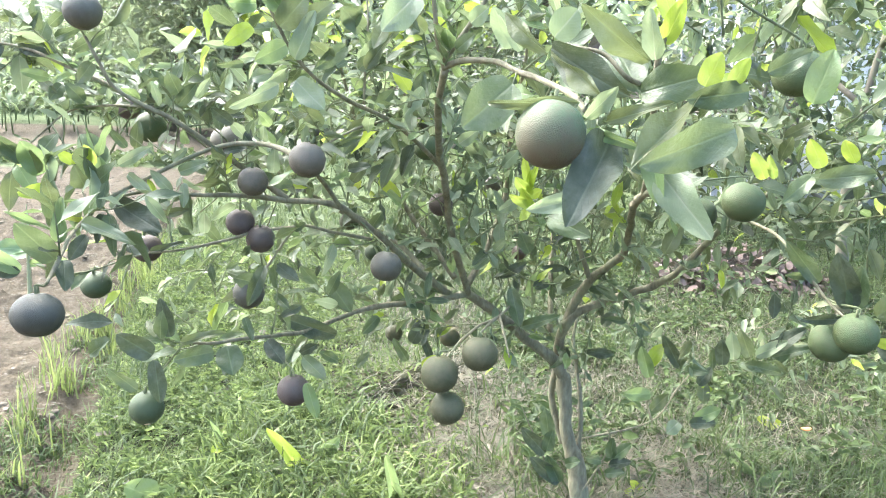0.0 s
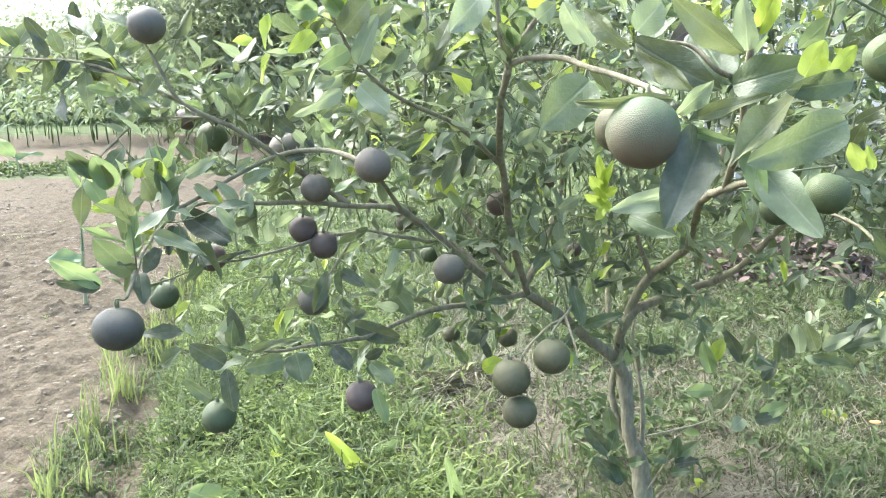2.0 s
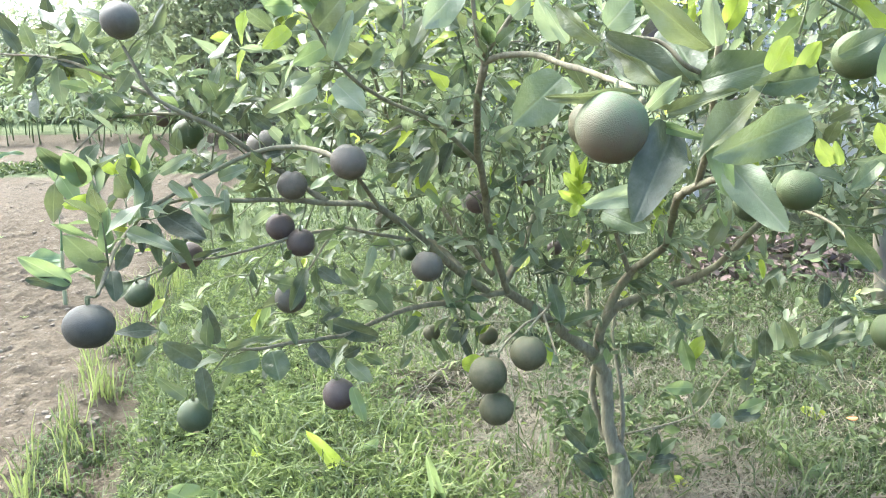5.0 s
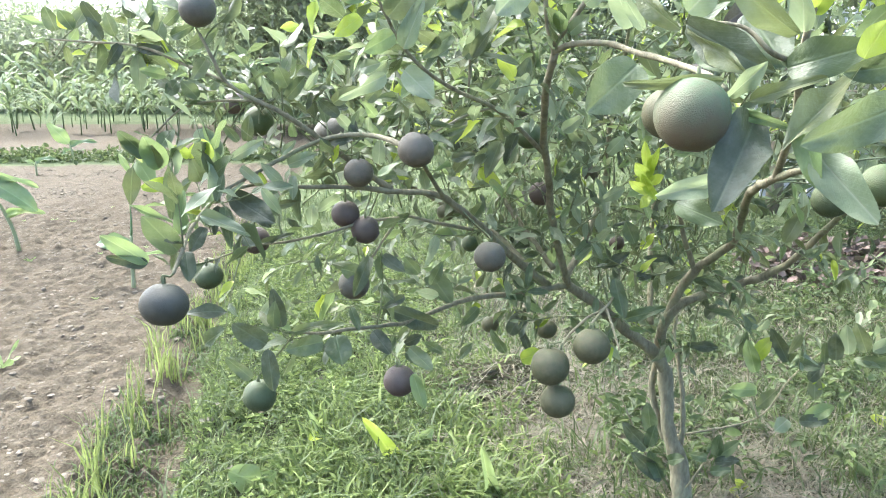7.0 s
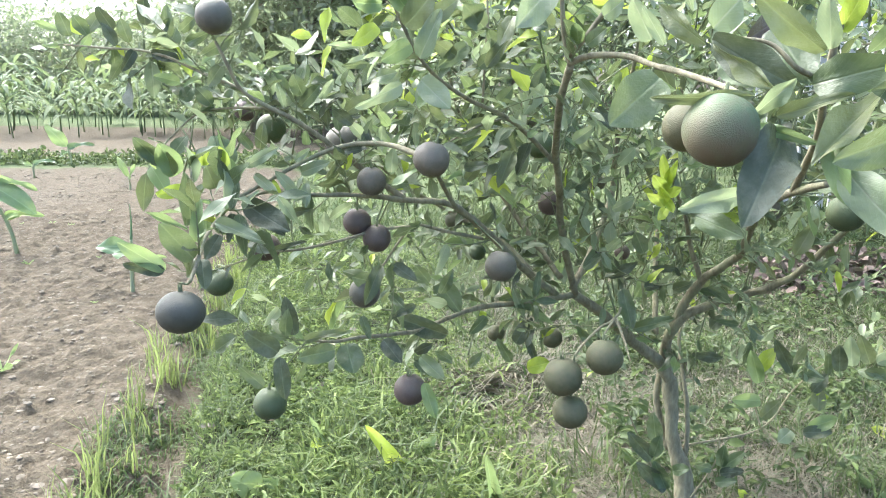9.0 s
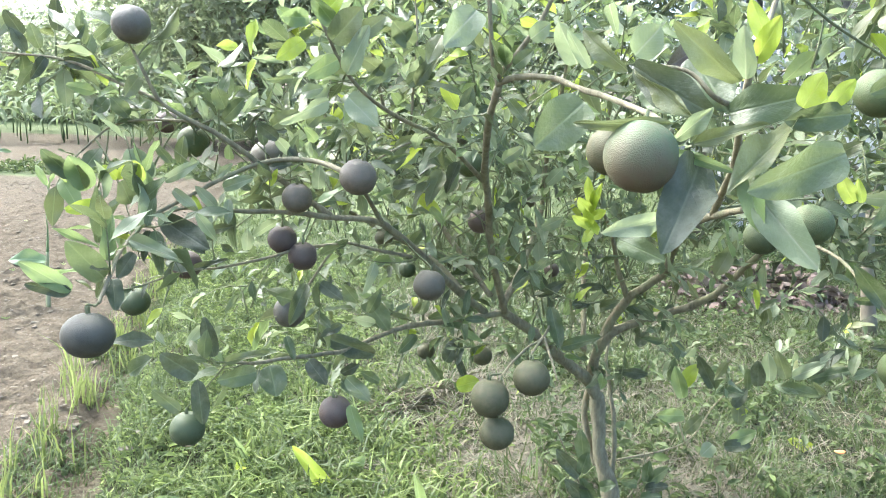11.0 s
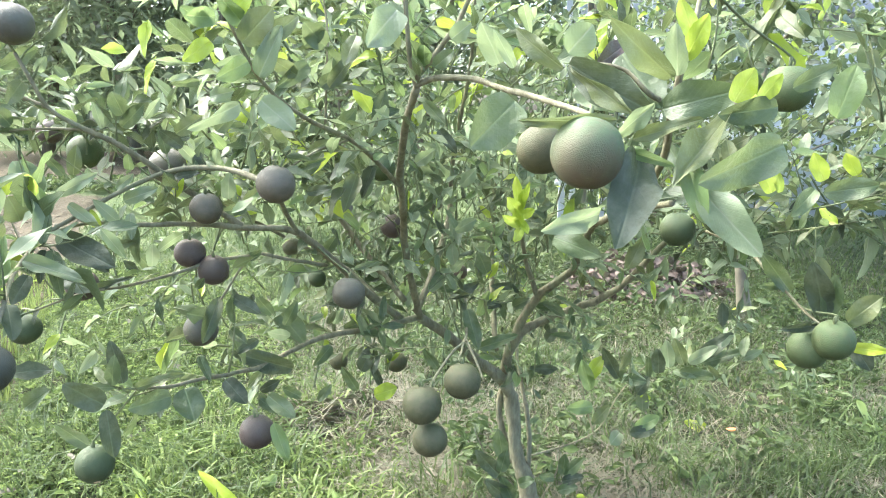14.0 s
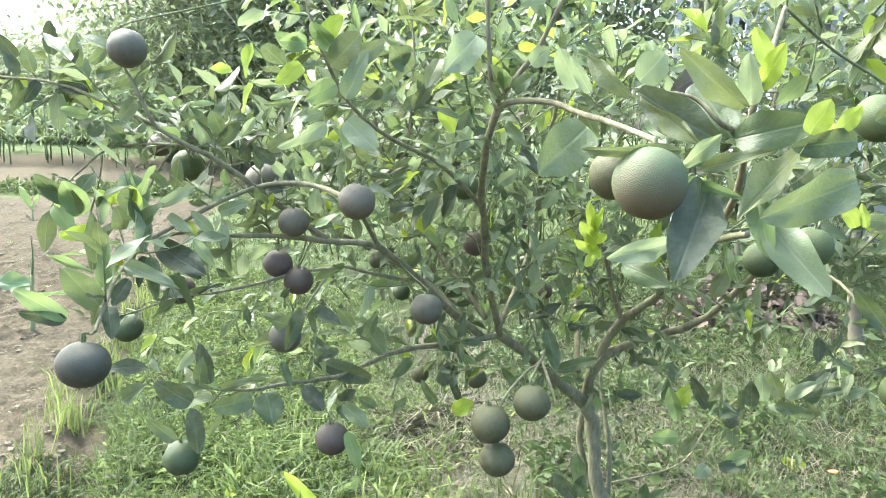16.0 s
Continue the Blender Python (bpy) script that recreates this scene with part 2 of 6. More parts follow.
def plain_material(name, a, b, scale, rough=0.8):
    m, n, l, p = nodes_of(name)
    pos = n.new("ShaderNodeNewGeometry").outputs["Position"]
    f = noise_node(n, l, pos, scale, 6.0, 0.65)
    l.new(ramp(n, l, f, [(0.3, a), (0.7, b)]), p.inputs["Base Color"])
    p.inputs["Roughness"].default_value = rough
    bump(n, l, p, f, 0.3, 0.01)
    return m


CLOD = plain_material("soil_clod", (0.115, 0.098, 0.065), (0.178, 0.153, 0.106), 25.0, 0.95)
WALL_PAINT = plain_material("weathered_white_wall", (0.52, 0.54, 0.55), (0.72, 0.73, 0.72), 3.0, 0.8)
ROOF_METAL = plain_material("weathered_roof_sheet", (0.20, 0.20, 0.20), (0.36, 0.36, 0.37), 2.0, 0.6)
SLAT_PAINT = plain_material("weathered_fence_slat", (0.45, 0.44, 0.42), (0.66, 0.65, 0.62), 8.0, 0.8)
PETAL = plain_material("fallen_orange_petal", (0.6, 0.2, 0.06), (0.7, 0.3, 0.1), 30.0, 0.6)


# ---- mesh helpers ----
def link_mesh(name, verts, faces, material, parent=None, label="", smooth=True):
    me = bpy.data.meshes.new(name)
    me.from_pydata([tuple(v) for v in verts], [], [tuple(f) for f in faces])
    me.materials.append(material)
    if smooth:
        me.shade_smooth()
    ob = new(name, me)
    ob.parent = parent
    return tagged(ob, label=label)


def part(name, bm, material, parent, label=""):
    me = bpy.data.meshes.new(name)
    bm.to_mesh(me)
    bm.free()
    me.materials.append(material)
    me.shade_smooth()
    ob = new(name, me)
    ob.parent = parent
    return tagged(ob, label=label)


def bulk(name, verts, tris, material, parent=None, label=""):
    """One mesh out of big arrays: verts (n, 3) and tris (m, 3)."""
    me = bpy.data.meshes.new(name)
    me.vertices.add(len(verts))
    me.vertices.foreach_set("co", np.asarray(verts, np.float32).ravel())
    me.loops.add(len(tris) * 3)
    me.loops.foreach_set("vertex_index", np.asarray(tris, np.int32).ravel())
    me.polygons.add(len(tris))
    me.polygons.foreach_set("loop_start", np.arange(0, len(tris) * 3, 3, dtype=np.int32))
    me.polygons.foreach_set("use_smooth", np.ones(len(tris), bool))
    me.materials.append(material)
    me.update(calc_edges=True)
    ob = new(name, me)
    ob.parent = parent
    return tagged(ob, label=label)


def smooth_line(pts, steps=5):
    """Catmull-Rom through pts."""
    p = [np.array(q, float) for q in pts]
    p = [2 * p[0] - p[1]] + p + [2 * p[-1] - p[-2]]
    out = []
    for i in range(1, len(p) - 2):
        for s in range(steps):
            t = s / steps
            a, b, c, d = p[i - 1], p[i], p[i + 1], p[i + 2]
            out.append(0.5 * (2 * b + (c - a) * t + (2 * a - 5 * b + 4 * c - d) * t * t + (3 * b - a - 3 * c + d) * t ** 3))
    out.append(p[-2])
    return np.array(out)


def tube_arrays(line, radii, sides=6):
    """Vertices and triangles of a tapered tube along line, closed at both ends."""
    line = np.asarray(line, float)
    tan = np.gradient(line, axis=0)
    tan /= np.linalg.norm(tan, axis=1, keepdims=True) + 1e-9
    ref = np.array([0.31, 0.52, 0.8]) if abs(tan[0] @ np.array([0.31, 0.52, 0.8])) < 0.9 else np.array([1.0, 0, 0])
    u = np.cross(tan, ref)
    u /= np.linalg.norm(u, axis=1, keepdims=True)
    v = np.cross(tan, u)
    a = np.arange(sides) * 2 * math.pi / sides
    ring = u[:, None, :] * np.cos(a)[None, :, None] + v[:, None, :] * np.sin(a)[None, :, None]
    verts = (line[:, None, :] + ring * np.asarray(radii)[:, None, None]).reshape(-1, 3)
    tris = []
    for i in range(len(line) - 1):
        for k in range(sides):
            p, q = i * sides + k, i * sides + (k + 1) % sides
            tris += [(p, q, q + sides), (p, q + sides, p + sides)]
    end = len(line) * sides
    verts = np.vstack([verts, line[:1], line[-1:]])
    for k in range(sides):
        tris.append((end, (k + 1) % sides, k))
        tris.append((end + 1, end - sides + k, end - sides + (k + 1) % sides))
    return verts, np.array(tris)


def leaf_uv(me, uv):
    """Where each vertex lies on its leaf: across and along."""
    me.attributes.new("leaf_uv", "FLOAT2", "POINT").data.foreach_set("vector", np.asarray(uv, np.float32).ravel())


class Heap:
    """Gathers many small pieces into one pair of arrays."""

    def __init__(self):
        self.v, self.t, self.m, self.u, self.n = [], [], [], [], 0

    def add(self, verts, tris, slot=0, uv=None):
        self.v.append(verts)
        self.u.append(np.full((len(verts), 2), 0.4) if uv is None else uv)
        self.t.append(np.asarray(tris) + self.n)
        self.m.append(np.full(len(tris), slot, np.int32))
        self.n += len(verts)

    def mesh(self, name, material, parent=None, label=""):
        """material: one, or a list that the slots of add() count through."""
        several = list(material) if isinstance(material, (list, tuple)) else [material]
        ob = bulk(name, np.vstack(self.v), np.vstack(self.t), several[0], parent, label)
        for m in several[1:]:
            ob.data.materials.append(m)
        ob.data.polygons.foreach_set("material_index", np.concatenate(self.m))
        leaf_uv(ob.data, np.vstack(self.u))
        return ob


rng = np.random.default_rng(7)


# ---- leaf shapes: base at the origin, along +y to 1, one wide in x ----
def leaf_shape(rows, cols, fold, curl, wave, seed, point=0.72):
    r = np.random.default_rng(seed)
    ph = r.uniform(0, 6.28)
    verts = []
    for i in range(rows + 1):
        s = 0.5 * i / rows + 0.5 * (0.5 - 0.5 * math.cos(math.pi * i / rows))
        half = 0.5 * (math.sin(math.pi * s ** 0.82) ** point if 0 < s < 1 else 0.0)
        half *= 1 + 0.05 * math.sin(9 * s + ph)
        for j in range(cols + 1):
            c = 2 * j / cols - 1
            z = fold * abs(c) * half * 1.2 - curl * s * s + wave * math.sin(7 * s + ph + 1.5 * c) * abs(c) * half
            verts.append((c * half + 0.03 * math.sin(3 * s + ph), s, z))
    tris = []
    w = cols + 1
    for i in range(rows):
        for j in range(cols):
            a = i * w + j
            if i > 0:
                tris.append((a, a + 1, a + w + 1 if i < rows - 1 else a + w))
            if i < rows - 1:
                tris.append((a, a + w + 1, a + w) if i > 0 else (a, a + w + 1, a + w))
    return np.array(verts), np.array(tris)


TINY = [leaf_shape(4, 2, f, c, 0.15, 40 + i, 0.7) for i, (f, c) in enumerate([(0.35, 0.1), (0.2, 0.25), (0.5, 0.05)])]
DIAMOND = (np.array([(0, 0, 0), (0.5, 0.45, 0.06), (0, 1, -0.1), (-0.5, 0.45, 0.06)], float), np.array([(0, 1, 2), (0, 2, 3)]))
SMALL = [leaf_shape(6, 2, f, c, 0.15, i, 0.68) for i, (f, c) in enumerate([(0.14, 0.1), (0.09, 0.25), (0.2, 0.05), (0.12, -0.12), (0.05, 0.15), (0.24, 0.3)])]


def place(shape, base, along, normal, length, width):
    """The vertices of a leaf shape set at base."""
    y = along / (np.linalg.norm(along) + 1e-9)
    x = np.cross(y, normal)
    x /= np.linalg.norm(x) + 1e-9
    z = np.cross(x, y)
    v = shape[0]
    return base + v[:, :1] * width * x + v[:, 1:2] * length * y + v[:, 2:3] * length * z


def place_many(heap, shapes, bases, alongs, normals, lengths, widths, slots=None):
    """Many leaves at once into a heap."""
    n = len(bases)
    y = alongs / (np.linalg.norm(alongs, axis=1, keepdims=True) + 1e-9)
    x = np.cross(y, normals)
    x /= np.linalg.norm(x, axis=1, keepdims=True) + 1e-9
    z = np.cross(x, y)
    pick = rng.integers(0, len(shapes), n)
    for k, (v, t) in enumerate(shapes):
        for slot in range(6 if slots is not None else 1):
            i = np.where((pick == k) & ((slots == slot) if slots is not None else True))[0]
            if len(i) == 0:
                continue
            L, W = lengths[i, None, None], widths[i, None, None]
            pts = bases[i, None] + v[None, :, :1] * W * x[i, None] + v[None, :, 1:2] * L * y[i, None] + v[None, :, 2:3] * L * z[i, None]
            tri = t[None] + (np.arange(len(i)) * len(v))[:, None, None]
            heap.add(pts.reshape(-1, 3), tri.reshape(-1, 3), slot, np.tile(v[:, :2], (len(i), 1)))


# ---- ground ----
def grid_axis(lo, hi, near_lo, near_hi, step):
    near = np.arange(near_lo, near_hi, step)
    out, d, s = [near_hi], step, near_hi
    up = []
    while s < hi:
        d *= 1.22
        s += d
        up.append(s)
    down, d, s = [], step, near_lo
    while s > lo:
        d *= 1.22
        s -= d
        down.append(s)
    return np.array(down[::-1] + list(near) + out + up)


def height_at(x, y):
    """Height of the ground: low swells, a tilled roughness on the soil side, a shallow ditch at its edge."""
    e = x - edge_x(y)
    swell = 0.03 * math.sin(0.9 * x + 0.4 * y) + 0.02 * math.sin(1.7 * y - 0.6 * x)
    tilled = e < -0.05 and y < 26
    rough = noise.fractal(Vector((x * 5, y * 5, 0)), 0.45, 2.3, 4) * (0.036 if tilled else 0.012)
    if tilled and y < 9:
        lump = noise.voronoi(Vector((x * 8, y * 8, 0)))[0]
        patch = max(0.0, 1.0 + 1.4 * noise.noise(Vector((x * 2.1, y * 2.1, 5))))
        rough += 0.085 * max(0.0, 0.42 - lump[0]) * patch
        small = noise.voronoi(Vector((x * 17, y * 17, 3)))[0]
        rough += 0.05 * max(0.0, 0.45 - small[0])
    ditch = -0.07 * math.exp(-((e + 0.02) / 0.11) ** 2)
    rise = 0.05 * max(0.0, min(1.0, (x - 1.2) / 1.5))
    mound = 0.075 * math.exp(-((x - 0.40) ** 2 + (y - 3.55) ** 2) / 0.05) - 0.085 * math.exp(-((x - 0.20) ** 2 + (y - 3.30) ** 2) / 0.012)
    return 0.6 * swell + rough + ditch + rise + mound


xs = grid_axis(-400, 400, -4.8, 3.4, 0.03)
ys = grid_axis(-40, 600, -1.0, 8.5, 0.032)
gv = np.array([(x, y, height_at(x, y) if abs(x) < 60 and abs(y) < 80 else 0.0) for y in ys for x in xs])
gi = np.arange(len(xs) * len(ys)).reshape(len(ys), len(xs))
quad = np.stack([gi[:-1, :-1].ravel(), gi[:-1, 1:].ravel(), gi[1:, 1:].ravel(), gi[1:, :-1].ravel()], 1)
gt = np.vstack([quad[:, [0, 1, 2]], quad[:, [0, 2, 3]]])
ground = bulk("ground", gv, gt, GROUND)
tagged(ground, "pale tilled soil beside uneven weedy grass", "ground", kind="structure")


def settle(x, y):
    return height_at(x, y)


# ---- the orange tree ----
TREE_BASE = Vector((0.803, 2.26, 0.0))
tree = new("orange_tree")
tree.location = TREE_BASE
tagged(tree, "small spreading orange tree with grey-green limbs standing in grass", "tree")
OFF = np.array(TREE_BASE)

limb_lines = []


def grow(name, pts, r0, r1, density, waist=0.0):
    line = smooth_line(pts, 10 if r0 > 0.015 else 7)
    s = np.linspace(0, 1, len(line))
    radii = (r0 + (r1 - r0) * s) * (1 + 0.025 * np.sin(s * 37 + r0 * 900))
    jitter = np.array([[noise.noise(Vector(p) * 14 + Vector((k * 9.1, 0, 0))) for k in range(3)] for p in line]) * min(0.006, r0 * 0.4)
    line = line + jitter * np.sin(math.pi * s)[:, None]
    if waist:
        radii *= 1 - waist * np.exp(-((s - 0.62) / 0.2) ** 2)
    sides = 14 if r0 > 0.015 else 9 if r0 > 0.01 else 7
    v, t = tube_arrays(line, radii, sides)
    if r0 > 0.006:
        # knots and furrows
        ring = np.repeat(line, sides, axis=0)
        lumps = np.array([1 + 0.16 * noise.noise(Vector(p) * 22) + 0.10 * noise.noise(Vector((p[0] * 120, p[1] * 120, p[2] * 16))) for p in v[:-2]])
        v[:-2] = ring + (v[:-2] - ring) * lumps[:, None]
    bulk(name, v - OFF, t, BARK, tree)
    limb_lines.append((line, radii, density))


grow("trunk", [(0.836, 2.250, 0.027), (0.827, 2.262, 0.150), (0.811, 2.282, 0.256), (0.781, 2.300, 0.342), (0.770, 2.315, 0.418), (0.771, 2.325, 0.497), (0.758, 2.330, 0.572)], 0.036, 0.027, 0, 0.3)
grow("limb", [(0.760, 2.328, 0.564), (0.710, 2.300, 0.640), (0.635, 2.262, 0.709), (0.560, 2.198, 0.778), (0.460, 2.132, 0.872), (0.373, 2.092, 0.937)], 0.022, 0.014, 0)
grow("limb", [(0.377, 2.092, 0.933), (0.327, 1.996, 1.064), (0.287, 1.900, 1.194), (0.266, 1.810, 1.297), (0.236, 1.707, 1.391), (0.213, 1.545, 1.499), (0.214, 1.440, 1.581)], 0.0108, 0.0078, 5)
grow("limb", [(0.212, 1.441, 1.586), (0.247, 1.404, 1.599), (0.298, 1.353, 1.597), (0.324, 1.258, 1.578), (0.341, 1.131, 1.560), (0.346, 0.984, 1.540), (0.334, 0.877, 1.521)], 0.0066, 0.0040, 5)
grow("limb", [(0.214, 1.440, 1.581), (0.199, 1.430, 1.629), (0.190, 1.412, 1.689), (0.178, 1.402, 1.786), (0.165, 1.425, 1.897)], 0.006, 0.003, 14)
grow("limb", [(0.210, 1.433, 1.598), (0.241, 1.393, 1.645), (0.273, 1.364, 1.698), (0.304, 1.341, 1.775), (0.340, 1.349, 1.859)], 0.006, 0.003, 14)
grow("limb", [(0.373, 2.092, 0.937), (0.222, 2.017, 0.933), (0.087, 1.944, 0.941), (-0.009, 1.840, 0.940), (-0.094, 1.707, 0.949), (-0.180, 1.579, 0.980), (-0.258, 1.490, 1.000), (-0.312, 1.451, 1.014)], 0.0100, 0.0026, 9)
grow("limb", [(0.311, 2.072, 0.942), (0.196, 1.960, 1.052), (0.106, 1.828, 1.159), (0.036, 1.740, 1.233), (-0.019, 1.686, 1.271), (-0.105, 1.656, 1.284), (-0.206, 1.626, 1.297), (-0.306, 1.605, 1.301), (-0.396, 1.555, 1.315), (-0.459, 1.470, 1.306)], 0.0115, 0.0028, 11)
grow("limb", [(0.001, 1.695, 1.264), (-0.024, 1.643, 1.311), (-0.044, 1.492, 1.371), (-0.066, 1.428, 1.408)], 0.006, 0.0035, 3)
grow("limb", [(-0.118, 1.656, 1.287), (-0.182, 1.645, 1.335), (-0.267, 1.617, 1.402), (-0.335, 1.587, 1.457), (-0.402, 1.563, 1.496), (-0.451, 1.549, 1.529), (-0.473, 1.538, 1.576), (-0.496, 1.538, 1.625)], 0.0075, 0.003, 12)
grow("limb", [(-0.072, 1.447, 1.403), (-0.122, 1.520, 1.415), (-0.174, 1.571, 1.419), (-0.239, 1.599, 1.412), (-0.314, 1.592, 1.386), (-0.379, 1.542, 1.351), (-0.424, 1.475, 1.326), (-0.450, 1.408, 1.304), (-0.461, 1.309, 1.271), (-0.448, 1.200, 1.240), (-0.441, 1.146, 1.224)], 0.006, 0.003, 11)
grow("limb", [(-0.451, 1.549, 1.529), (-0.548, 1.575, 1.567), (-0.664, 1.633, 1.606), (-0.787, 1.683, 1.616), (-0.903, 1.734, 1.625)], 0.004, 0.002, 26)
grow("limb", [(-0.380, 1.572, 1.490), (-0.489, 1.611, 1.489), (-0.570, 1.627, 1.475), (-0.618, 1.574, 1.423)], 0.003, 0.002, 12)
grow("limb", [(0.877, 1.453, 1.289), (0.894, 1.338, 1.271), (0.892, 1.235, 1.225), (0.898, 1.150, 1.182), (0.913, 1.111, 1.163)], 0.0038, 0.0022, 0)
grow("fruit_stalk", [(0.496, 2.021, 0.928), (0.441, 1.824, 0.969), (0.376, 1.627, 1.009), (0.308, 1.478, 1.038), (0.260, 1.386, 1.039), (0.234, 1.351, 1.025)], 0.004, 0.0022, 0)
grow("fruit_stalk", [(0.383, 1.647, 1.004), (0.331, 1.489, 1.037), (0.296, 1.389, 1.050)], 0.003, 0.0022, 0)
grow("fruit_stalk", [(0.391, 1.666, 1.001), (0.385, 1.561, 0.987), (0.385, 1.494, 0.959)], 0.004, 0.002, 0)
grow("limb", [(0.075, 1.808, 1.163), (-0.012, 1.731, 1.195), (-0.090, 1.694, 1.218), (-0.126, 1.676, 1.189), (-0.166, 1.662, 1.128), (-0.198, 1.643, 1.089)], 0.005, 0.002, 7)
grow("limb", [(-0.090, 1.693, 1.216), (-0.171, 1.660, 1.213), (-0.245, 1.615, 1.201), (-0.341, 1.569, 1.184), (-0.412, 1.546, 1.181), (-0.493, 1.519, 1.156)], 0.0045, 0.002, 13)
grow("limb", [(0.762, 2.360, 0.586), (0.737, 2.330, 0.669), (0.730, 2.280, 0.747), (0.749, 2.250, 0.810), (0.800, 2.240, 0.849), (0.910, 2.230, 0.889), (0.973, 2.190, 0.927), (1.013, 2.130, 0.972), (1.038, 2.060, 1.035), (1.060, 1.980, 1.124), (1.088, 1.897, 1.210), (1.139, 1.811, 1.298)], 0.019, 0.007, 6)
grow("limb", [(0.730, 2.280, 0.747), (0.753, 2.240, 0.860), (0.787, 2.190, 0.956), (0.810, 2.120, 1.014), (0.832, 2.030, 1.079), (0.782, 1.874, 1.178), (0.699, 1.638, 1.280), (0.612, 1.395, 1.333), (0.546, 1.198, 1.371), (0.506, 1.060, 1.399), (0.490, 0.980, 1.414)], 0.016, 0.0045, 5)
grow("limb", [(0.785, 2.190, 0.956), (0.759, 2.180, 1.016), (0.731, 2.170, 1.093), (0.704, 2.150, 1.166), (0.665, 2.120, 1.238)], 0.010, 0.005, 7)
grow("limb", [(0.755, 2.380, 0.610), (0.736, 2.375, 0.544), (0.735, 2.365, 0.468), (0.748, 2.345, 0.389), (0.774, 2.320, 0.316)], 0.010, 0.014, 0)
grow("sprout", [(0.754, 2.263, 0.224), (0.690, 2.216, 0.297), (0.644, 2.194, 0.389), (0.602, 2.181, 0.475), (0.581, 2.181, 0.525)], 0.004, 0.002, 0)
grow("sprout", [(0.822, 2.247, 0.143), (0.852, 2.208, 0.245), (0.897, 2.208, 0.335), (0.899, 2.207, 0.423)], 0.004, 0.002, 0)
grow("sprout", [(0.831, 2.354, 0.308), (1.179, 2.513, 0.298), (1.329, 2.594, 0.422), (1.441, 2.590, 0.538), (1.556, 2.589, 0.618), (1.710, 2.589, 0.697)], 0.004, 0.0015, 0)
grow("sprout", [(1.184, 2.512, 0.294), (1.162, 2.553, 0.392), (1.157, 2.594, 0.488), (1.146, 2.626, 0.589)], 0.004, 0.002, 0)
grow("limb", [(0.819, 2.290, 0.269), (0.830, 2.310, 0.348), (0.836, 2.340, 0.428), (0.837, 2.380, 0.505), (0.833, 2.420, 0.574), (0.833, 2.480, 0.657), (0.891, 2.600, 0.770)], 0.010, 0.006, 6)
grow("limb", [(0.236, 1.732, 1.367), (0.173, 1.672, 1.427), (0.109, 1.620, 1.475), (0.033, 1.585, 1.509), (-0.034, 1.531, 1.550), (-0.080, 1.499, 1.598), (-0.108, 1.470, 1.652), (-0.136, 1.462, 1.715), (-0.161, 1.480, 1.800)], 0.006, 0.0025, 14)
grow("limb", [(0.107, 1.619, 1.474), (0.039, 1.573, 1.455), (-0.025, 1.504, 1.424)], 0.003, 0.002, 8)
grow("limb", [(0.055, 1.595, 1.507), (0.058, 1.593, 1.592), (0.063, 1.613, 1.687), (0.054, 1.639, 1.805)], 0.003, 0.002, 14)
grow("limb", [(0.524, 1.138, 1.385), (0.461, 0.963, 1.479), (0.432, 0.904, 1.544), (0.424, 0.874, 1.595), (0.443, 0.886, 1.646), (0.474, 0.920, 1.708)], 0.006, 0.003, 8)
grow("limb", [(0.433, 0.906, 1.551), (0.388, 0.887, 1.564), (0.358, 0.903, 1.594), (0.309, 0.935, 1.602)], 0.004, 0.002, 5)
grow("limb", [(0.370, 2.125, 0.945), (0.459, 2.253, 1.058), (0.523, 2.338, 1.209), (0.528, 2.323, 1.374), (0.537, 2.258, 1.549), (0.543, 2.190, 1.708), (0.530, 2.125, 1.883)], 0.011, 0.004, 12)
grow("limb", [(0.718, 2.388, 0.712), (0.746, 2.527, 0.877), (0.770, 2.619, 1.067), (0.773, 2.613, 1.274), (0.790, 2.554, 1.474), (0.793, 2.500, 1.697)], 0.011, 0.004, 12)
grow("limb", [(0.336, 2.131, 0.978), (0.244, 2.256, 1.093), (0.138, 2.338, 1.244), (0.044, 2.320, 1.407), (-0.012, 2.254, 1.581), (-0.046, 2.185, 1.739)], 0.01, 0.004, 12)
grow("limb", [(0.269, 2.078, 0.975), (0.163, 2.149, 1.078), (0.009, 2.164, 1.162), (-0.160, 2.133, 1.268), (-0.225, 2.120, 1.330)], 0.009, 0.003, 9)

# ---- fruit ----
def fruit_body(radius, squash, seed):
    bm = bmesh.new()
    bmesh.ops.create_uvsphere(bm, u_segments=32, v_segments=20, radius=radius)
    o = Vector((seed * 3.7, 0, 0))
    for v in bm.verts:
        n = v.co.normalized()
        v.co *= 1 + 0.022 * noise.noise(n * 1.3 + o)
        v.co.z *= squash
        v.co.z -= radius * 0.07 * math.exp(-((1 - n.z) / 0.03)) - radius * 0.04 * math.exp(-((1 + n.z) / 0.02))
    return bm


fruit_count = 0
fruit_spots = []


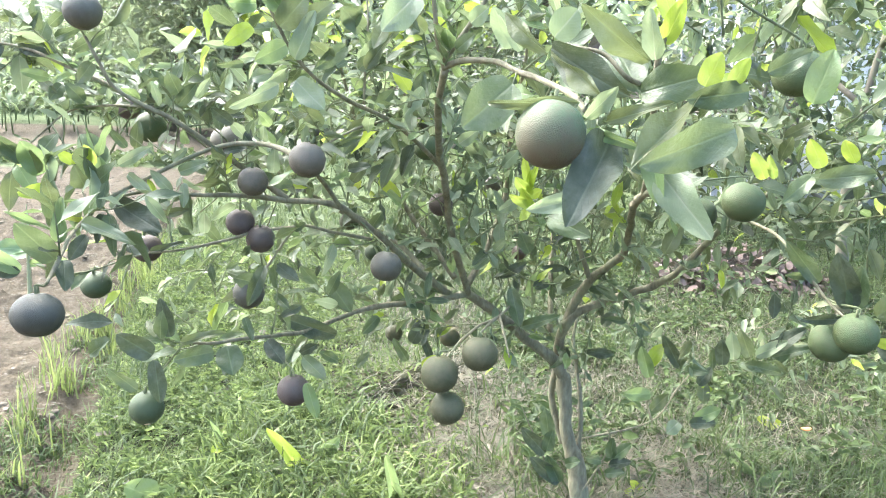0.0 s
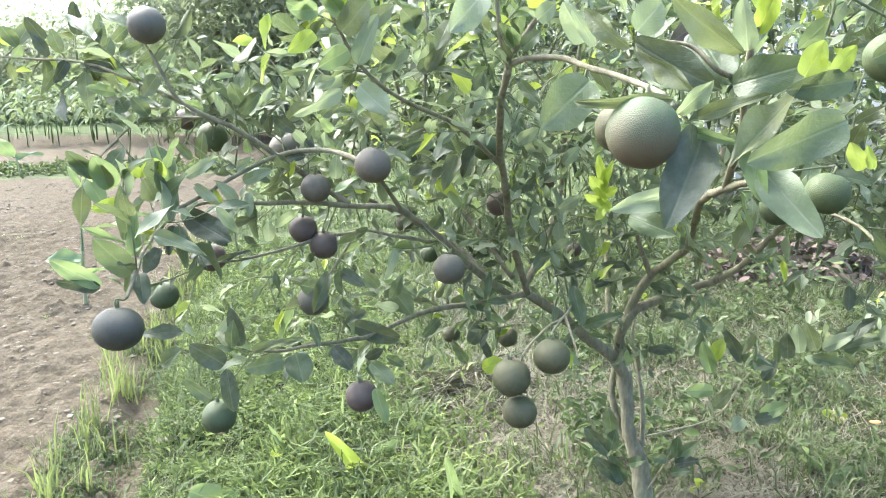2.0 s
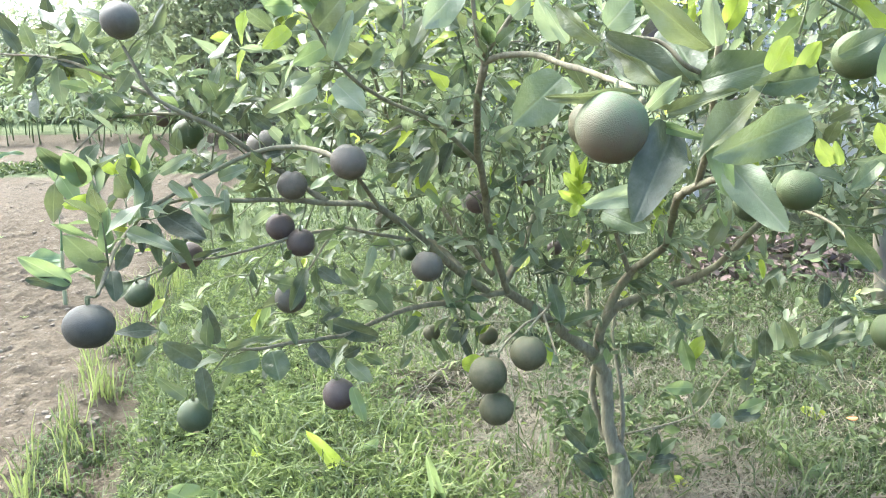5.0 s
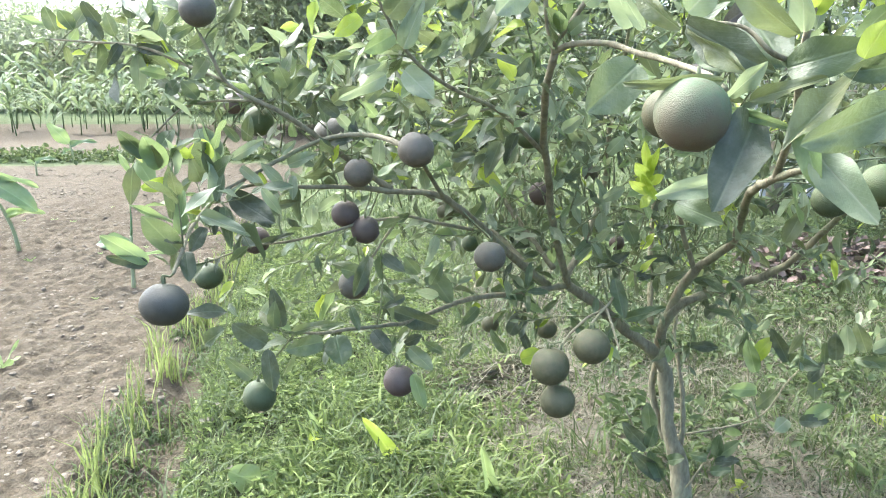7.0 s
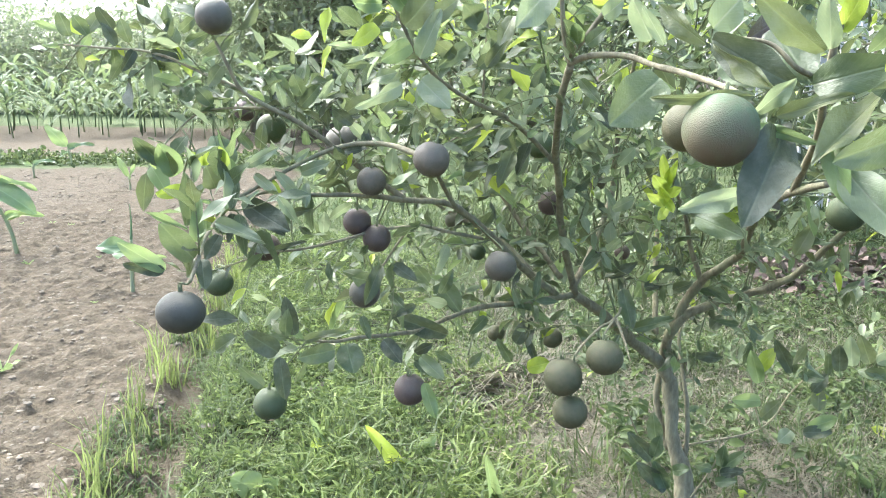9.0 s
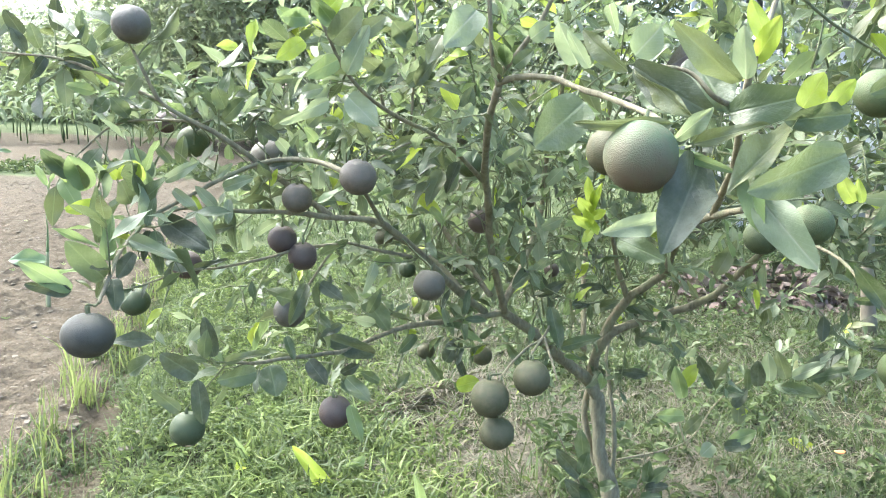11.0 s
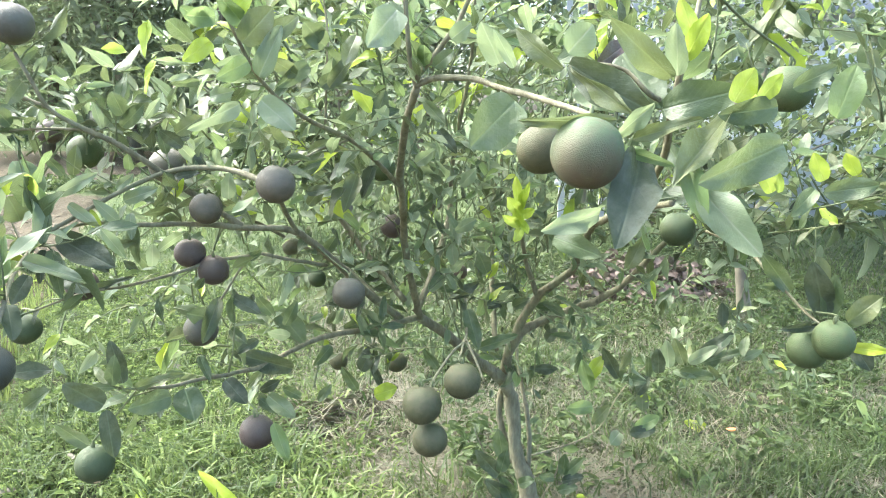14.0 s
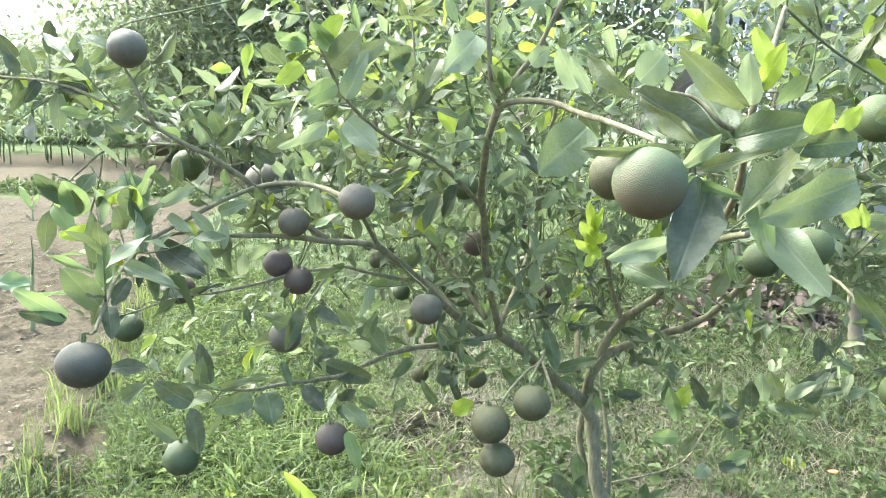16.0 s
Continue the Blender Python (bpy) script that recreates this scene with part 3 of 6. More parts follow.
def fruit(at, size, kind, squash, tilt=None):
    global fruit_count
    fruit_count += 1
    fruit_spots.append((*at, size))
    words = {"mottled": "green orange with rough russet underside hanging among leaves", "olive": "unripe olive-green orange with pitted rind on the tree",
             "brown": "brownish sooty orange hanging from a thin branch", "plum": "dark purplish-brown sooty orange hanging from a twig",
             "slate": "grey-brown dusty orange hanging among leaves", "dark": "large dark bluish-green orange hanging at a branch tip",
             "green_dark": "deep green unripe orange hanging on a leafy twig", "green": "dull green unripe orange hanging on a twig"}[kind]
    holder = new("orange")
    holder.location = at
    holder.rotation_euler = (rng.uniform(-0.25, 0.25), rng.uniform(-0.25, 0.25), rng.uniform(0, 6.28))
    if tilt:
        holder.rotation_euler = tilt
    tagged(holder, words, "orange", "oranges on the tree")
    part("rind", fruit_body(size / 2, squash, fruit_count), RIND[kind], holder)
    top = size / 2 * squash
    bm = bmesh.new()
    bmesh.ops.create_cone(bm, cap_ends=True, segments=8, radius1=0.003, radius2=0.0022, depth=0.016, matrix=Matrix.Translation((0, 0, top * 0.9 + 0.008)))
    stalk = part("stalk", bm, TWIG_BARK, holder, "short green stalk")
    bm = bmesh.new()
    for k in range(5):
        a = k * 1.2566
        bm.faces.new([bm.verts.new((math.cos(a + o) * r, math.sin(a + o) * r, top * (0.95 + z))) for o, r, z in ((-0.5, 0.003, 0.02), (0, size * 0.09, -0.03), (0.5, 0.003, 0.02))])
    part("calyx", bm, TWIG_BARK, stalk, "small star-shaped calyx")


fruit((0.276, 0.817, 1.494), 0.083, "mottled", 1.0, (-0.1, 0.16, 0.3))
fruit((0.336, 1.103, 1.483), 0.076, "olive", 1.0)
fruit((-0.052, 1.404, 1.402), 0.071, "brown", 0.98)
fruit((-0.187, 1.604, 1.333), 0.066, "brown", 0.98)
fruit((-0.227, 1.664, 1.230), 0.066, "plum", 0.95)
fruit((-0.180, 1.650, 1.195), 0.066, "plum", 0.98)
fruit((0.110, 1.656, 1.129), 0.075, "slate", 0.98)
fruit((-0.462, 1.151, 1.170), 0.08, "dark", 0.9)
fruit((-0.556, 1.663, 1.080), 0.067, "green_dark", 0.92)
fruit((-0.397, 1.458, 0.867), 0.071, "green_dark", 1.0)
fruit((-0.098, 1.529, 0.872), 0.073, "plum", 0.98)
fruit((0.211, 1.340, 0.984), 0.076, "olive", 1.0)
fruit((0.293, 1.349, 1.022), 0.073, "olive", 0.98)
fruit((0.230, 1.349, 0.906), 0.07, "olive", 0.97)
fruit((0.351, 2.333, 0.714), 0.07, "olive", 0.95)
fruit((-0.494, 1.529, 1.673), 0.073, "slate", 1.0)
fruit((0.159, 2.330, 0.731), 0.06, "olive", 0.95)
fruit((0.086, 2.240, 1.031), 0.055, "green_dark", 0.95)
fruit((0.009, 2.161, 1.145), 0.055, "olive", 0.95)
fruit((0.246, 2.331, 1.440), 0.05, "slate", 1.0)
fruit((0.218, 1.861, 1.397), 0.07, "green", 0.98)
fruit((0.270, 1.980, 1.230), 0.068, "plum", 0.98)
fruit((-0.210, 1.648, 1.065), 0.073, "slate", 1.0)
fruit((-0.455, 1.723, 1.154), 0.07, "plum", 0.95)
fruit((-0.432, 1.724, 1.439), 0.07, "green", 1.0)
fruit((-0.554, 1.964, 1.473), 0.06, "plum", 0.95)
fruit((-0.284, 1.852, 1.401), 0.085, "slate", 0.95)
fruit((0.735, 1.202, 1.361), 0.074, "green", 0.98)
fruit((0.680, 1.257, 1.329), 0.066, "green_dark", 0.98)
fruit((0.688, 1.007, 1.581), 0.073, "green", 0.95)
fruit((0.912, 1.097, 1.148), 0.073, "green", 1.0)
fruit((0.896, 1.138, 1.118), 0.074, "green", 0.97)
fruit((0.509, 2.495, 1.226), 0.06, "slate", 1.0)
fruit((0.624, 2.543, 0.966), 0.055, "plum", 1.0)



# a dry scar on the underside of one fruit
bm = bmesh.new()
bmesh.ops.create_icosphere(bm, subdivisions=2, radius=0.006)
for v in bm.verts:
    v.co = Vector((v.co.x * 1.2, v.co.y * 0.35, v.co.z * 0.7))
scarred = next(o for o in scene.objects if o.get("category") == "orange" and (o.location - Vector((-0.397, 1.458, 0.867))).length < 0.01)
scarred.rotation_euler = (0, 0, 0)
scar = part("scar", bm, SCAR, scarred, "dry tan scar")
scar.location = (0.006, -0.0215, -0.0270)
scar.rotation_euler = (0.85, 0, 0)

# ---- crown of the orange tree ----
twigs, crown = Heap(), Heap()
eye_zone = np.array((-0.02, 0.0, 1.53))
near_leaves = []
spots_xyz, spots_size = np.array(fruit_spots)[:, :3], np.array(fruit_spots)[:, 3]


def unit(v):
    return v / (np.linalg.norm(v) + 1e-9)


def twig_with_leaves(start, direction, length, count, size, thick=0.0022, tone=0.0, keep=0.62, pale=0.0):
    """A bending twig with alternate leaves, drooping a little, faces turned mostly upwards. tone above 0: younger leaves."""
    direction = unit(direction)
    bend = rng.normal(0, 0.35, 3)
    bend[2] -= 0.15
    steps = 5
    pts = [start + direction * length * s + bend * length * s * s * 0.5 for s in np.linspace(0, 1, steps)]
    if min(np.linalg.norm(p - eye_zone) for p in pts) < keep:
        return
    v, t = tube_arrays(np.array(pts), np.linspace(thick, thick * 0.4, steps), 4)
    twigs.add(v - OFF, t)
    shares = np.array(SHARES) + tone * np.array((-0.1, -0.15, 0.05, 0.0, 0.14, 0.06))
    shares[3] += pale
    shares = np.clip(shares, 0, 1) / np.clip(shares, 0, 1).sum()
    for k in range(count):
        s = (k + 0.6 + rng.uniform(-0.2, 0.2)) / count
        at = start + direction * length * s + bend * length * s * s * 0.5
        out = unit(rng.normal(0, 1, 3))
        along = unit(unit(direction + bend * s) * 0.75 + out * 0.9 + np.array((0, 0, -0.15)))
        up = unit(np.array((-0.1, -0.25, 1.0)) + rng.normal(0, 0.6, 3))
        ln = size * rng.uniform(0.5, 1.3)
        kind = int(rng.choice(6, p=shares))
        mid_leaf = at + along * ln * 0.5
        gap = spots_xyz - mid_leaf
        below = (np.hypot(gap[:, 0], gap[:, 1]) < spots_size * 0.9) & (gap[:, 2] > 0) & (gap[:, 2] < 0.13)
        # fruit hangs free below and on its open side
        if np.any(below):
            continue
        if np.any((np.hypot(gap[:, 0], gap[:, 2]) < spots_size * 0.5 + ln * 0.28) & (gap[:, 1] > -0.03) & (gap[:, 1] < 0.22)):
            continue
        near_leaves.append((at, along, up, ln, ln * rng.uniform(0.27, 0.44), kind, int(rng.integers(len(SMALL)))))


def dress():
    for line, radii, density in limb_lines:
        if density <= 0:
            continue
        total = np.linalg.norm(np.diff(line, axis=0), axis=1).sum()
        for k in range(int(total * density * 1.0)):
            i = rng.integers(2, len(line) - 1)
            d = unit(line[i] - line[i - 1])
            side = unit(np.cross(d, rng.normal(0, 1, 3)))
            side[1] = abs(side[1]) if rng.uniform() < 0.75 else side[1]
            high = max(0.0, min(1.5, (line[i][2] - 1.45) * 4))
            twig_with_leaves(line[i], d * 0.5 + side * 0.8 + np.array((0, 0, 0.25)), rng.uniform(0.07, 0.2), rng.integers(3, 8), 0.07, tone=high, keep=1.18)
        if line[-1][1] > 1.2:
            twig_with_leaves(line[-1], line[-1] - line[-3], 0.1, 5, 0.07, tone=1.0, keep=1.18)


def fill(lo, hi, count, lean=(0, 0, 0.6), size=0.075, tone=0.0, keep=0.62, pale=0.0):
    """Twigs of the crown's inside, through a box."""
    lo, hi = np.array(lo), np.array(hi)
    for _ in range(count):
        p = lo + (hi - lo) * rng.uniform(0, 1, 3)
        d = unit(rng.normal(0, 0.7, 3) + np.array(lean) + 0.5 * unit(p - np.array((0.75, 2.2, 1.1))))
        twig_with_leaves(p, d, rng.uniform(0.12, 0.28), rng.integers(5, 10), size, 0.003, tone, keep, pale)


dress()
# High pale shares lift leaf colour where little light reaches the crown's inside.
fill((0.05, 1.95, 1.05), (0.62, 2.3, 1.6), 30, size=0.066, tone=1.0, pale=1.3)
fill((-0.22, 1.75, 1.45), (0.30, 2.6, 1.85), 62, tone=1.0, pale=0.15)
fill((-0.35, 1.9, 1.2), (0.35, 2.8, 1.5), 60)
fill((0.10, 2.2, 0.85), (1.0, 3.0, 1.65), 70, size=0.068, tone=0.9, pale=2.0)
fill((0.75, 1.75, 1.1), (1.5, 2.6, 1.5), 75, size=0.062, tone=0.4, pale=0.6)
fill((0.30, 1.5, 1.62), (1.5, 2.7, 1.95), 62, tone=0.8, pale=0.2)
fill((0.75, 1.4, 1.15), (2.3, 2.6, 1.75), 150, size=0.08)
fill((0.70, 0.85, 1.55), (1.35, 1.5, 2.1), 40, size=0.085, tone=0.6, keep=1.12)
fill((0.95, 1.1, 1.2), (1.6, 1.7, 1.6), 26, size=0.08, keep=1.2)
fill((-0.45, 1.95, 0.78), (0.75, 2.7, 1.2), 75, size=0.06, pale=0.15)
fill((0.6, 2.1, 0.65), (1.05, 2.8, 1.0), 34, size=0.065)
fill((1.2, 2.3, 0.45), (2.2, 2.8, 0.9), 18, size=0.075, tone=0.5, pale=0.3)


def rosettes(lo, hi, count, size, tone=0.8, pale=1.2):
    """Shoot tips of the crown's inside: narrow leaves radiating from one point, their faces open to the front and above."""
    lo, hi = np.array(lo), np.array(hi)
    shares = np.clip(np.array(SHARES) + tone * np.array((-0.05, -0.13, 0.0, 0.0, 0.2, 0.01)) + np.array((0, 0, 0, 0.3 * pale, 0, 0)), 0, 1)
    shares /= shares.sum()
    for _ in range(count):
        c = lo + (hi - lo) * rng.uniform(0, 1, 3)
        axis = unit(np.array((rng.normal(0, 0.5), -0.35, 0.8)) + rng.normal(0, 0.25, 3))
        side = unit(np.cross(axis, (1.0, 0.1, 0.0)))
        other = np.cross(axis, side)
        foot = c - axis * rng.uniform(0.08, 0.2) + np.array((0, 0.05, 0))
        v, t = tube_arrays(smooth_line([foot, 0.5 * (foot + c) + rng.normal(0, 0.008, 3), c], 3), np.linspace(0.0026, 0.0012, 7), 4)
        twigs.add(v - OFF, t)
        kind = int(rng.choice(6, p=shares))
        turn = rng.uniform(0, 6.283)
        for k in range(int(rng.integers(5, 9))):
            a = turn + k * 2.4
            out = side * math.cos(a) + other * math.sin(a)
            along = unit(out + axis * rng.uniform(0.2, 1.0))
            ln = size * rng.uniform(0.7, 1.25)
            at = c - axis * 0.012 * k
            gap = spots_xyz - (at + along * ln * 0.5)
            if np.any((np.hypot(gap[:, 0], gap[:, 2]) < spots_size * 0.5 + ln * 0.28) & (gap[:, 1] > -0.03) & (gap[:, 1] < 0.22)):
                continue
            own = kind if rng.uniform() < 0.7 else int(rng.choice(6, p=shares))
            near_leaves.append((at, along, unit(axis - 0.6 * out + rng.normal(0, 0.15, 3)), ln, ln * rng.uniform(0.26, 0.36), own, int(rng.integers(len(SMALL)))))


rosettes((0.30, 1.80, 1.10), (0.74, 2.05, 1.52), 22, 0.072)
rosettes((-0.60, 1.58, 1.42), (-0.28, 1.74, 1.60), 14, 0.07, tone=0.3, pale=0.2)
rosettes((-0.34, 1.75, 1.30), (0.30, 2.1, 1.60), 26, 0.07, pale=0.8)
rosettes((-0.15, 1.75, 1.60), (0.85, 2.1, 1.80), 26, 0.075, tone=1.3, pale=0.5)
rosettes((0.70, 1.75, 1.15), (1.5, 2.2, 1.5), 20, 0.072, pale=0.8)
rosettes((-0.10, 1.9, 0.90), (0.30, 2.2, 1.05), 7, 0.068, tone=0.3, pale=0.3)
for k in range(42):
    # thin upright shoots inside the crown
    p = np.array((rng.uniform(0.15, 0.95), rng.uniform(2.1, 2.8), rng.uniform(0.75, 1.1)))
    ln = rng.uniform(0.35, 0.75)
    q = p + np.array((rng.normal(0, 0.12), rng.normal(0, 0.1), ln))
    m_ = 0.5 * (p + q) + rng.normal(0, 0.03, 3)
    v, t = tube_arrays(smooth_line([p, m_, q], 4), np.linspace(0.0035, 0.0015, 9), 5)
    twigs.add(v - OFF, t)
limb_points = np.vstack([line for line, radii, density in limb_lines])
for fx, fy, fz, size in fruit_spots[1:]:
    # a short bowed stem from each fruit to the nearest wood above it
    top_p = np.array((fx, fy, fz + size * 0.46))
    d = np.linalg.norm(limb_points - top_p, axis=1) + 3.0 * np.clip(top_p[2] + 0.01 - limb_points[:, 2], 0, 1)
    q = limb_points[int(np.argmin(d))]
    if np.linalg.norm(q - top_p) > 0.55:
        q = top_p + np.array((0.05, 0.12, 0.14))
    m_ = 0.5 * (top_p + q) + np.array((0, 0.01, 0.02 * np.linalg.norm(q - top_p)))
    v, t = tube_arrays(smooth_line([top_p - np.array((0, 0, 0.006)), top_p + np.array((0, 0, 0.012)), m_, q], 5), np.linspace(0.0017, 0.0022, 16), 6)
    twigs.add(v - OFF, t)
twigs.mesh("twig_growth", TWIG_BARK, tree, "thin green twigs")["kind"] = "stuff"

# the leaves of the crown's near side stand singly, the rest as one growth
near_leaves.sort(key=lambda q: q[0][1])
SMALL_MESH = {}
for k, (at, along, up, ln, wd, kind, shape) in enumerate(near_leaves):
    if k >= 70:
        crown.add(place(SMALL[shape], at, along, up, ln, wd) - OFF, SMALL[shape][1], kind, SMALL[shape][0][:, :2])
        continue
    if (shape, kind) not in SMALL_MESH:
        me = bpy.data.meshes.new("leaf")
        me.from_pydata(SMALL[shape][0].tolist(), [], SMALL[shape][1].tolist())
        leaf_uv(me, SMALL[shape][0][:, :2])
        me.materials.append(LEAF[KINDS[kind]])
        me.shade_smooth()
        SMALL_MESH[shape, kind] = me
    ob = new("leaf", SMALL_MESH[shape, kind])
    ob.parent = tree
    y = unit(along)
    x = unit(np.cross(y, up))
    z = np.cross(x, y)
    m = Matrix.Identity(4)
    for col, axis in enumerate((x * wd, y * ln, z * ln)):
        m.col[col] = (*axis, 0)
    m.translation = Vector(at - OFF)
    ob.matrix_basis = m
crown.mesh("crown", [LEAF[k] for k in KINDS], tree, "dusty green pointed leaves")["kind"] = "stuff"

BIG = [leaf_shape(14, 6, 0.15, c, 0.2, 20 + i, 0.56) for i, c in enumerate((0.06, 0.15, 0.3))]
BIG_MESH = {}


def big_leaf(base, tip, width, twist, kind, curl):
    """A leaf of the tree's near side, from its stalk to its tip."""
    base, tip = np.array(base), np.array(tip)
    y = unit(tip - base)
    face = unit(eye_zone - 0.5 * (base + tip))
    x = unit(np.cross(y, face))
    z = np.cross(x, y)
    a = radians(twist)
    x, z = x * math.cos(a) + z * math.sin(a), z * math.cos(a) - x * math.sin(a)
    k = 0 if curl < 0.12 else 1 if curl < 0.22 else 2
    if (k, kind) not in BIG_MESH:
        me = bpy.data.meshes.new("leaf")
        me.from_pydata(BIG[k][0].tolist(), [], BIG[k][1].tolist())
        leaf_uv(me, BIG[k][0][:, :2])
        me.materials.append(LEAF[kind])
        me.shade_smooth()
        BIG_MESH[k, kind] = me
    ob = new("leaf", BIG_MESH[k, kind])
    ln = float(np.linalg.norm(tip - base))
    m = Matrix.Identity(4)
    for col, (axis, size) in enumerate(((x, width), (y, ln), (z, ln))):
        m.col[col] = (*(axis * size), 0)
    m.translation = Vector(base - OFF)
    ob.parent = tree
    ob.matrix_basis = m


big_leaf((0.278, 1.067, 1.554), (0.199, 1.011, 1.492), 0.070, 0, "mid", 0.1)
big_leaf((0.306, 0.807, 1.531), (0.202, 0.845, 1.527), 0.019, 15, "olive", 0.1)
big_leaf((0.326, 0.845, 1.513), (0.348, 0.802, 1.549), 0.021, -20, "pale", 0.1)
big_leaf((0.359, 0.845, 1.491), (0.286, 0.735, 1.413), 0.056, 10, "dark", 0.12)
big_leaf((0.330, 0.852, 1.499), (0.382, 0.808, 1.481), 0.014, 0, "young", 0.15)
big_leaf((0.358, 0.865, 1.508), (0.424, 0.821, 1.536), 0.019, 20, "olive", 0.1)
big_leaf((0.469, 0.830, 1.545), (0.357, 0.770, 1.466), 0.031, -35, "olive", 0.1)
big_leaf((0.446, 0.710, 1.510), (0.341, 0.690, 1.472), 0.047, 15, "mid", 0.1)
big_leaf((0.391, 0.800, 1.487), (0.382, 0.740, 1.430), 0.028, 0, "young", 0.15)
big_leaf((0.397, 0.775, 1.456), (0.424, 0.700, 1.398), 0.041, 0, "pale", 0.2)
big_leaf((0.419, 1.016, 1.634), (0.367, 0.988, 1.603), 0.034, 0, "dead", 0.1)
big_leaf((0.398, 1.001, 1.616), (0.409, 0.987, 1.595), 0.022, 0, "dead", 0.1)
big_leaf((0.301, 0.935, 1.600), (0.359, 0.850, 1.541), 0.047, -15, "dark", 0.25)
big_leaf((0.299, 0.925, 1.595), (0.347, 0.845, 1.535), 0.019, -30, "olive", 0.1)
# White sky reflection on this leaf is put into its pale colour.
big_leaf((0.323, 0.960, 1.572), (0.360, 0.920, 1.545), 0.036, 10, "pale", 0.1)
big_leaf((0.386, 0.960, 1.616), (0.403, 0.884, 1.549), 0.057, 10, "mid", 0.1)
big_leaf((0.409, 0.870, 1.583), (0.311, 0.840, 1.635), 0.033, 20, "olive", 0.2)
big_leaf((0.419, 0.875, 1.586), (0.396, 0.850, 1.643), 0.028, 15, "pale", 0.1)
big_leaf((0.429, 0.877, 1.605), (0.437, 0.847, 1.656), 0.026, 0, "bright", 0.1)
big_leaf((0.442, 0.883, 1.634), (0.412, 0.871, 1.675), 0.023, 10, "bright", 0.1)
big_leaf((0.407, 0.884, 1.545), (0.455, 0.808, 1.569), 0.049, 10, "mid", 0.15)
big_leaf((0.395, 1.015, 1.395), (0.294, 0.949, 1.383), 0.032, 10, "pale", 0.15)
big_leaf((0.339, 1.046, 1.357), (0.382, 0.983, 1.343), 0.035, 10, "mid", 0.15)
big_leaf((0.296, 0.940, 1.593), (0.238, 0.980, 1.643), 0.025, 20, "olive", 0.2)
big_leaf((0.305, 1.150, 1.606), (0.264, 1.130, 1.658), 0.020, 0, "pale", 0.1)
big_leaf((0.309, 0.958, 1.614), (0.336, 0.946, 1.650), 0.043, 0, "pale", 0.1)
big_leaf((0.313, 1.245, 1.618), (0.267, 1.206, 1.676), 0.040, 10, "pale", 0.1)
big_leaf((0.522, 0.870, 1.569), (0.493, 0.850, 1.553), 0.023, 0, "bright", 0.1)
big_leaf((0.455, 0.809, 1.554), (0.459, 0.784, 1.591), 0.029, 0, "bright", 0.1)
big_leaf((0.484, 0.802, 1.558), (0.488, 0.774, 1.585), 0.020, 0, "bright", 0.1)
big_leaf((0.503, 0.795, 1.550), (0.432, 0.802, 1.539), 0.033, 10, "mid", 0.1)
big_leaf((0.527, 0.803, 1.572), (0.563, 0.777, 1.597), 0.024, 0, "mid", 0.1)
big_leaf((0.575, 0.783, 1.538), (0.585, 0.771, 1.599), 0.037, 0, "young", 0.1)
big_leaf((0.663, 0.887, 1.439), (0.721, 0.852, 1.452), 0.031, 0, "mid", 0.1)
big_leaf((0.667, 0.907, 1.441), (0.621, 0.892, 1.407), 0.024, 0, "mid", 0.1)
big_leaf((0.679, 0.906, 1.453), (0.653, 0.900, 1.491), 0.024, 0, "bright", 0.1)
big_leaf((0.609, 0.922, 1.435), (0.584, 0.915, 1.471), 0.022, 0, "bright", 0.1)
big_leaf((0.708, 0.879, 1.463), (0.694, 0.889, 1.492), 0.020, 0, "bright", 0.1)
big_leaf((0.621, 0.919, 1.436), (0.603, 0.909, 1.468), 0.013, 0, "bright", 0.1)
big_leaf((-0.489, 1.168, 1.237), (-0.550, 1.137, 1.290), 0.030, 0, "young", 0.1)
big_leaf((-0.489, 1.167, 1.236), (-0.551, 1.149, 1.251), 0.023, 20, "dark", 0.1)
big_leaf((-0.462, 1.231, 1.242), (-0.498, 1.184, 1.312), 0.045, 0, "mid", 0.1)
big_leaf((-0.470, 1.276, 1.261), (-0.460, 1.273, 1.343), 0.027, 20, "young", 0.1)
big_leaf((-0.488, 1.304, 1.298), (-0.484, 1.281, 1.382), 0.031, 10, "mid", 0.1)
big_leaf((-0.456, 1.343, 1.286), (-0.362, 1.299, 1.263), 0.028, 20, "pale", 0.1)
big_leaf((-0.427, 1.450, 1.304), (-0.329, 1.382, 1.264), 0.052, 0, "dark", 0.1)
big_leaf((-0.465, 1.504, 1.372), (-0.502, 1.497, 1.436), 0.054, 0, "pale", 0.1)
big_leaf((-0.552, 1.429, 1.364), (-0.570, 1.391, 1.427), 0.047, 0, "young", 0.1)
big_leaf((-0.583, 1.433, 1.386), (-0.618, 1.393, 1.438), 0.033, 10, "mid", 0.1)
big_leaf((-0.515, 1.375, 1.346), (-0.566, 1.351, 1.334), 0.026, 0, "bright", 0.1)
big_leaf((-0.456, 1.250, 1.236), (-0.436, 1.201, 1.197), 0.030, 10, "dark", 0.1)
big_leaf((-0.469, 1.250, 1.236), (-0.465, 1.205, 1.216), 0.022, 10, "olive", 0.1)
big_leaf((-0.483, 1.486, 1.383), (-0.505, 1.455, 1.335), 0.030, 10, "olive", 0.1)
big_leaf((-0.334, 1.434, 1.032), (-0.350, 1.431, 1.116), 0.031, 0, "dark", 0.1)
big_leaf((-0.363, 1.407, 1.004), (-0.420, 1.376, 1.058), 0.046, 10, "dark", 0.1)
big_leaf((-0.317, 1.450, 1.014), (-0.235, 1.439, 1.046), 0.021, 20, "olive", 0.4)
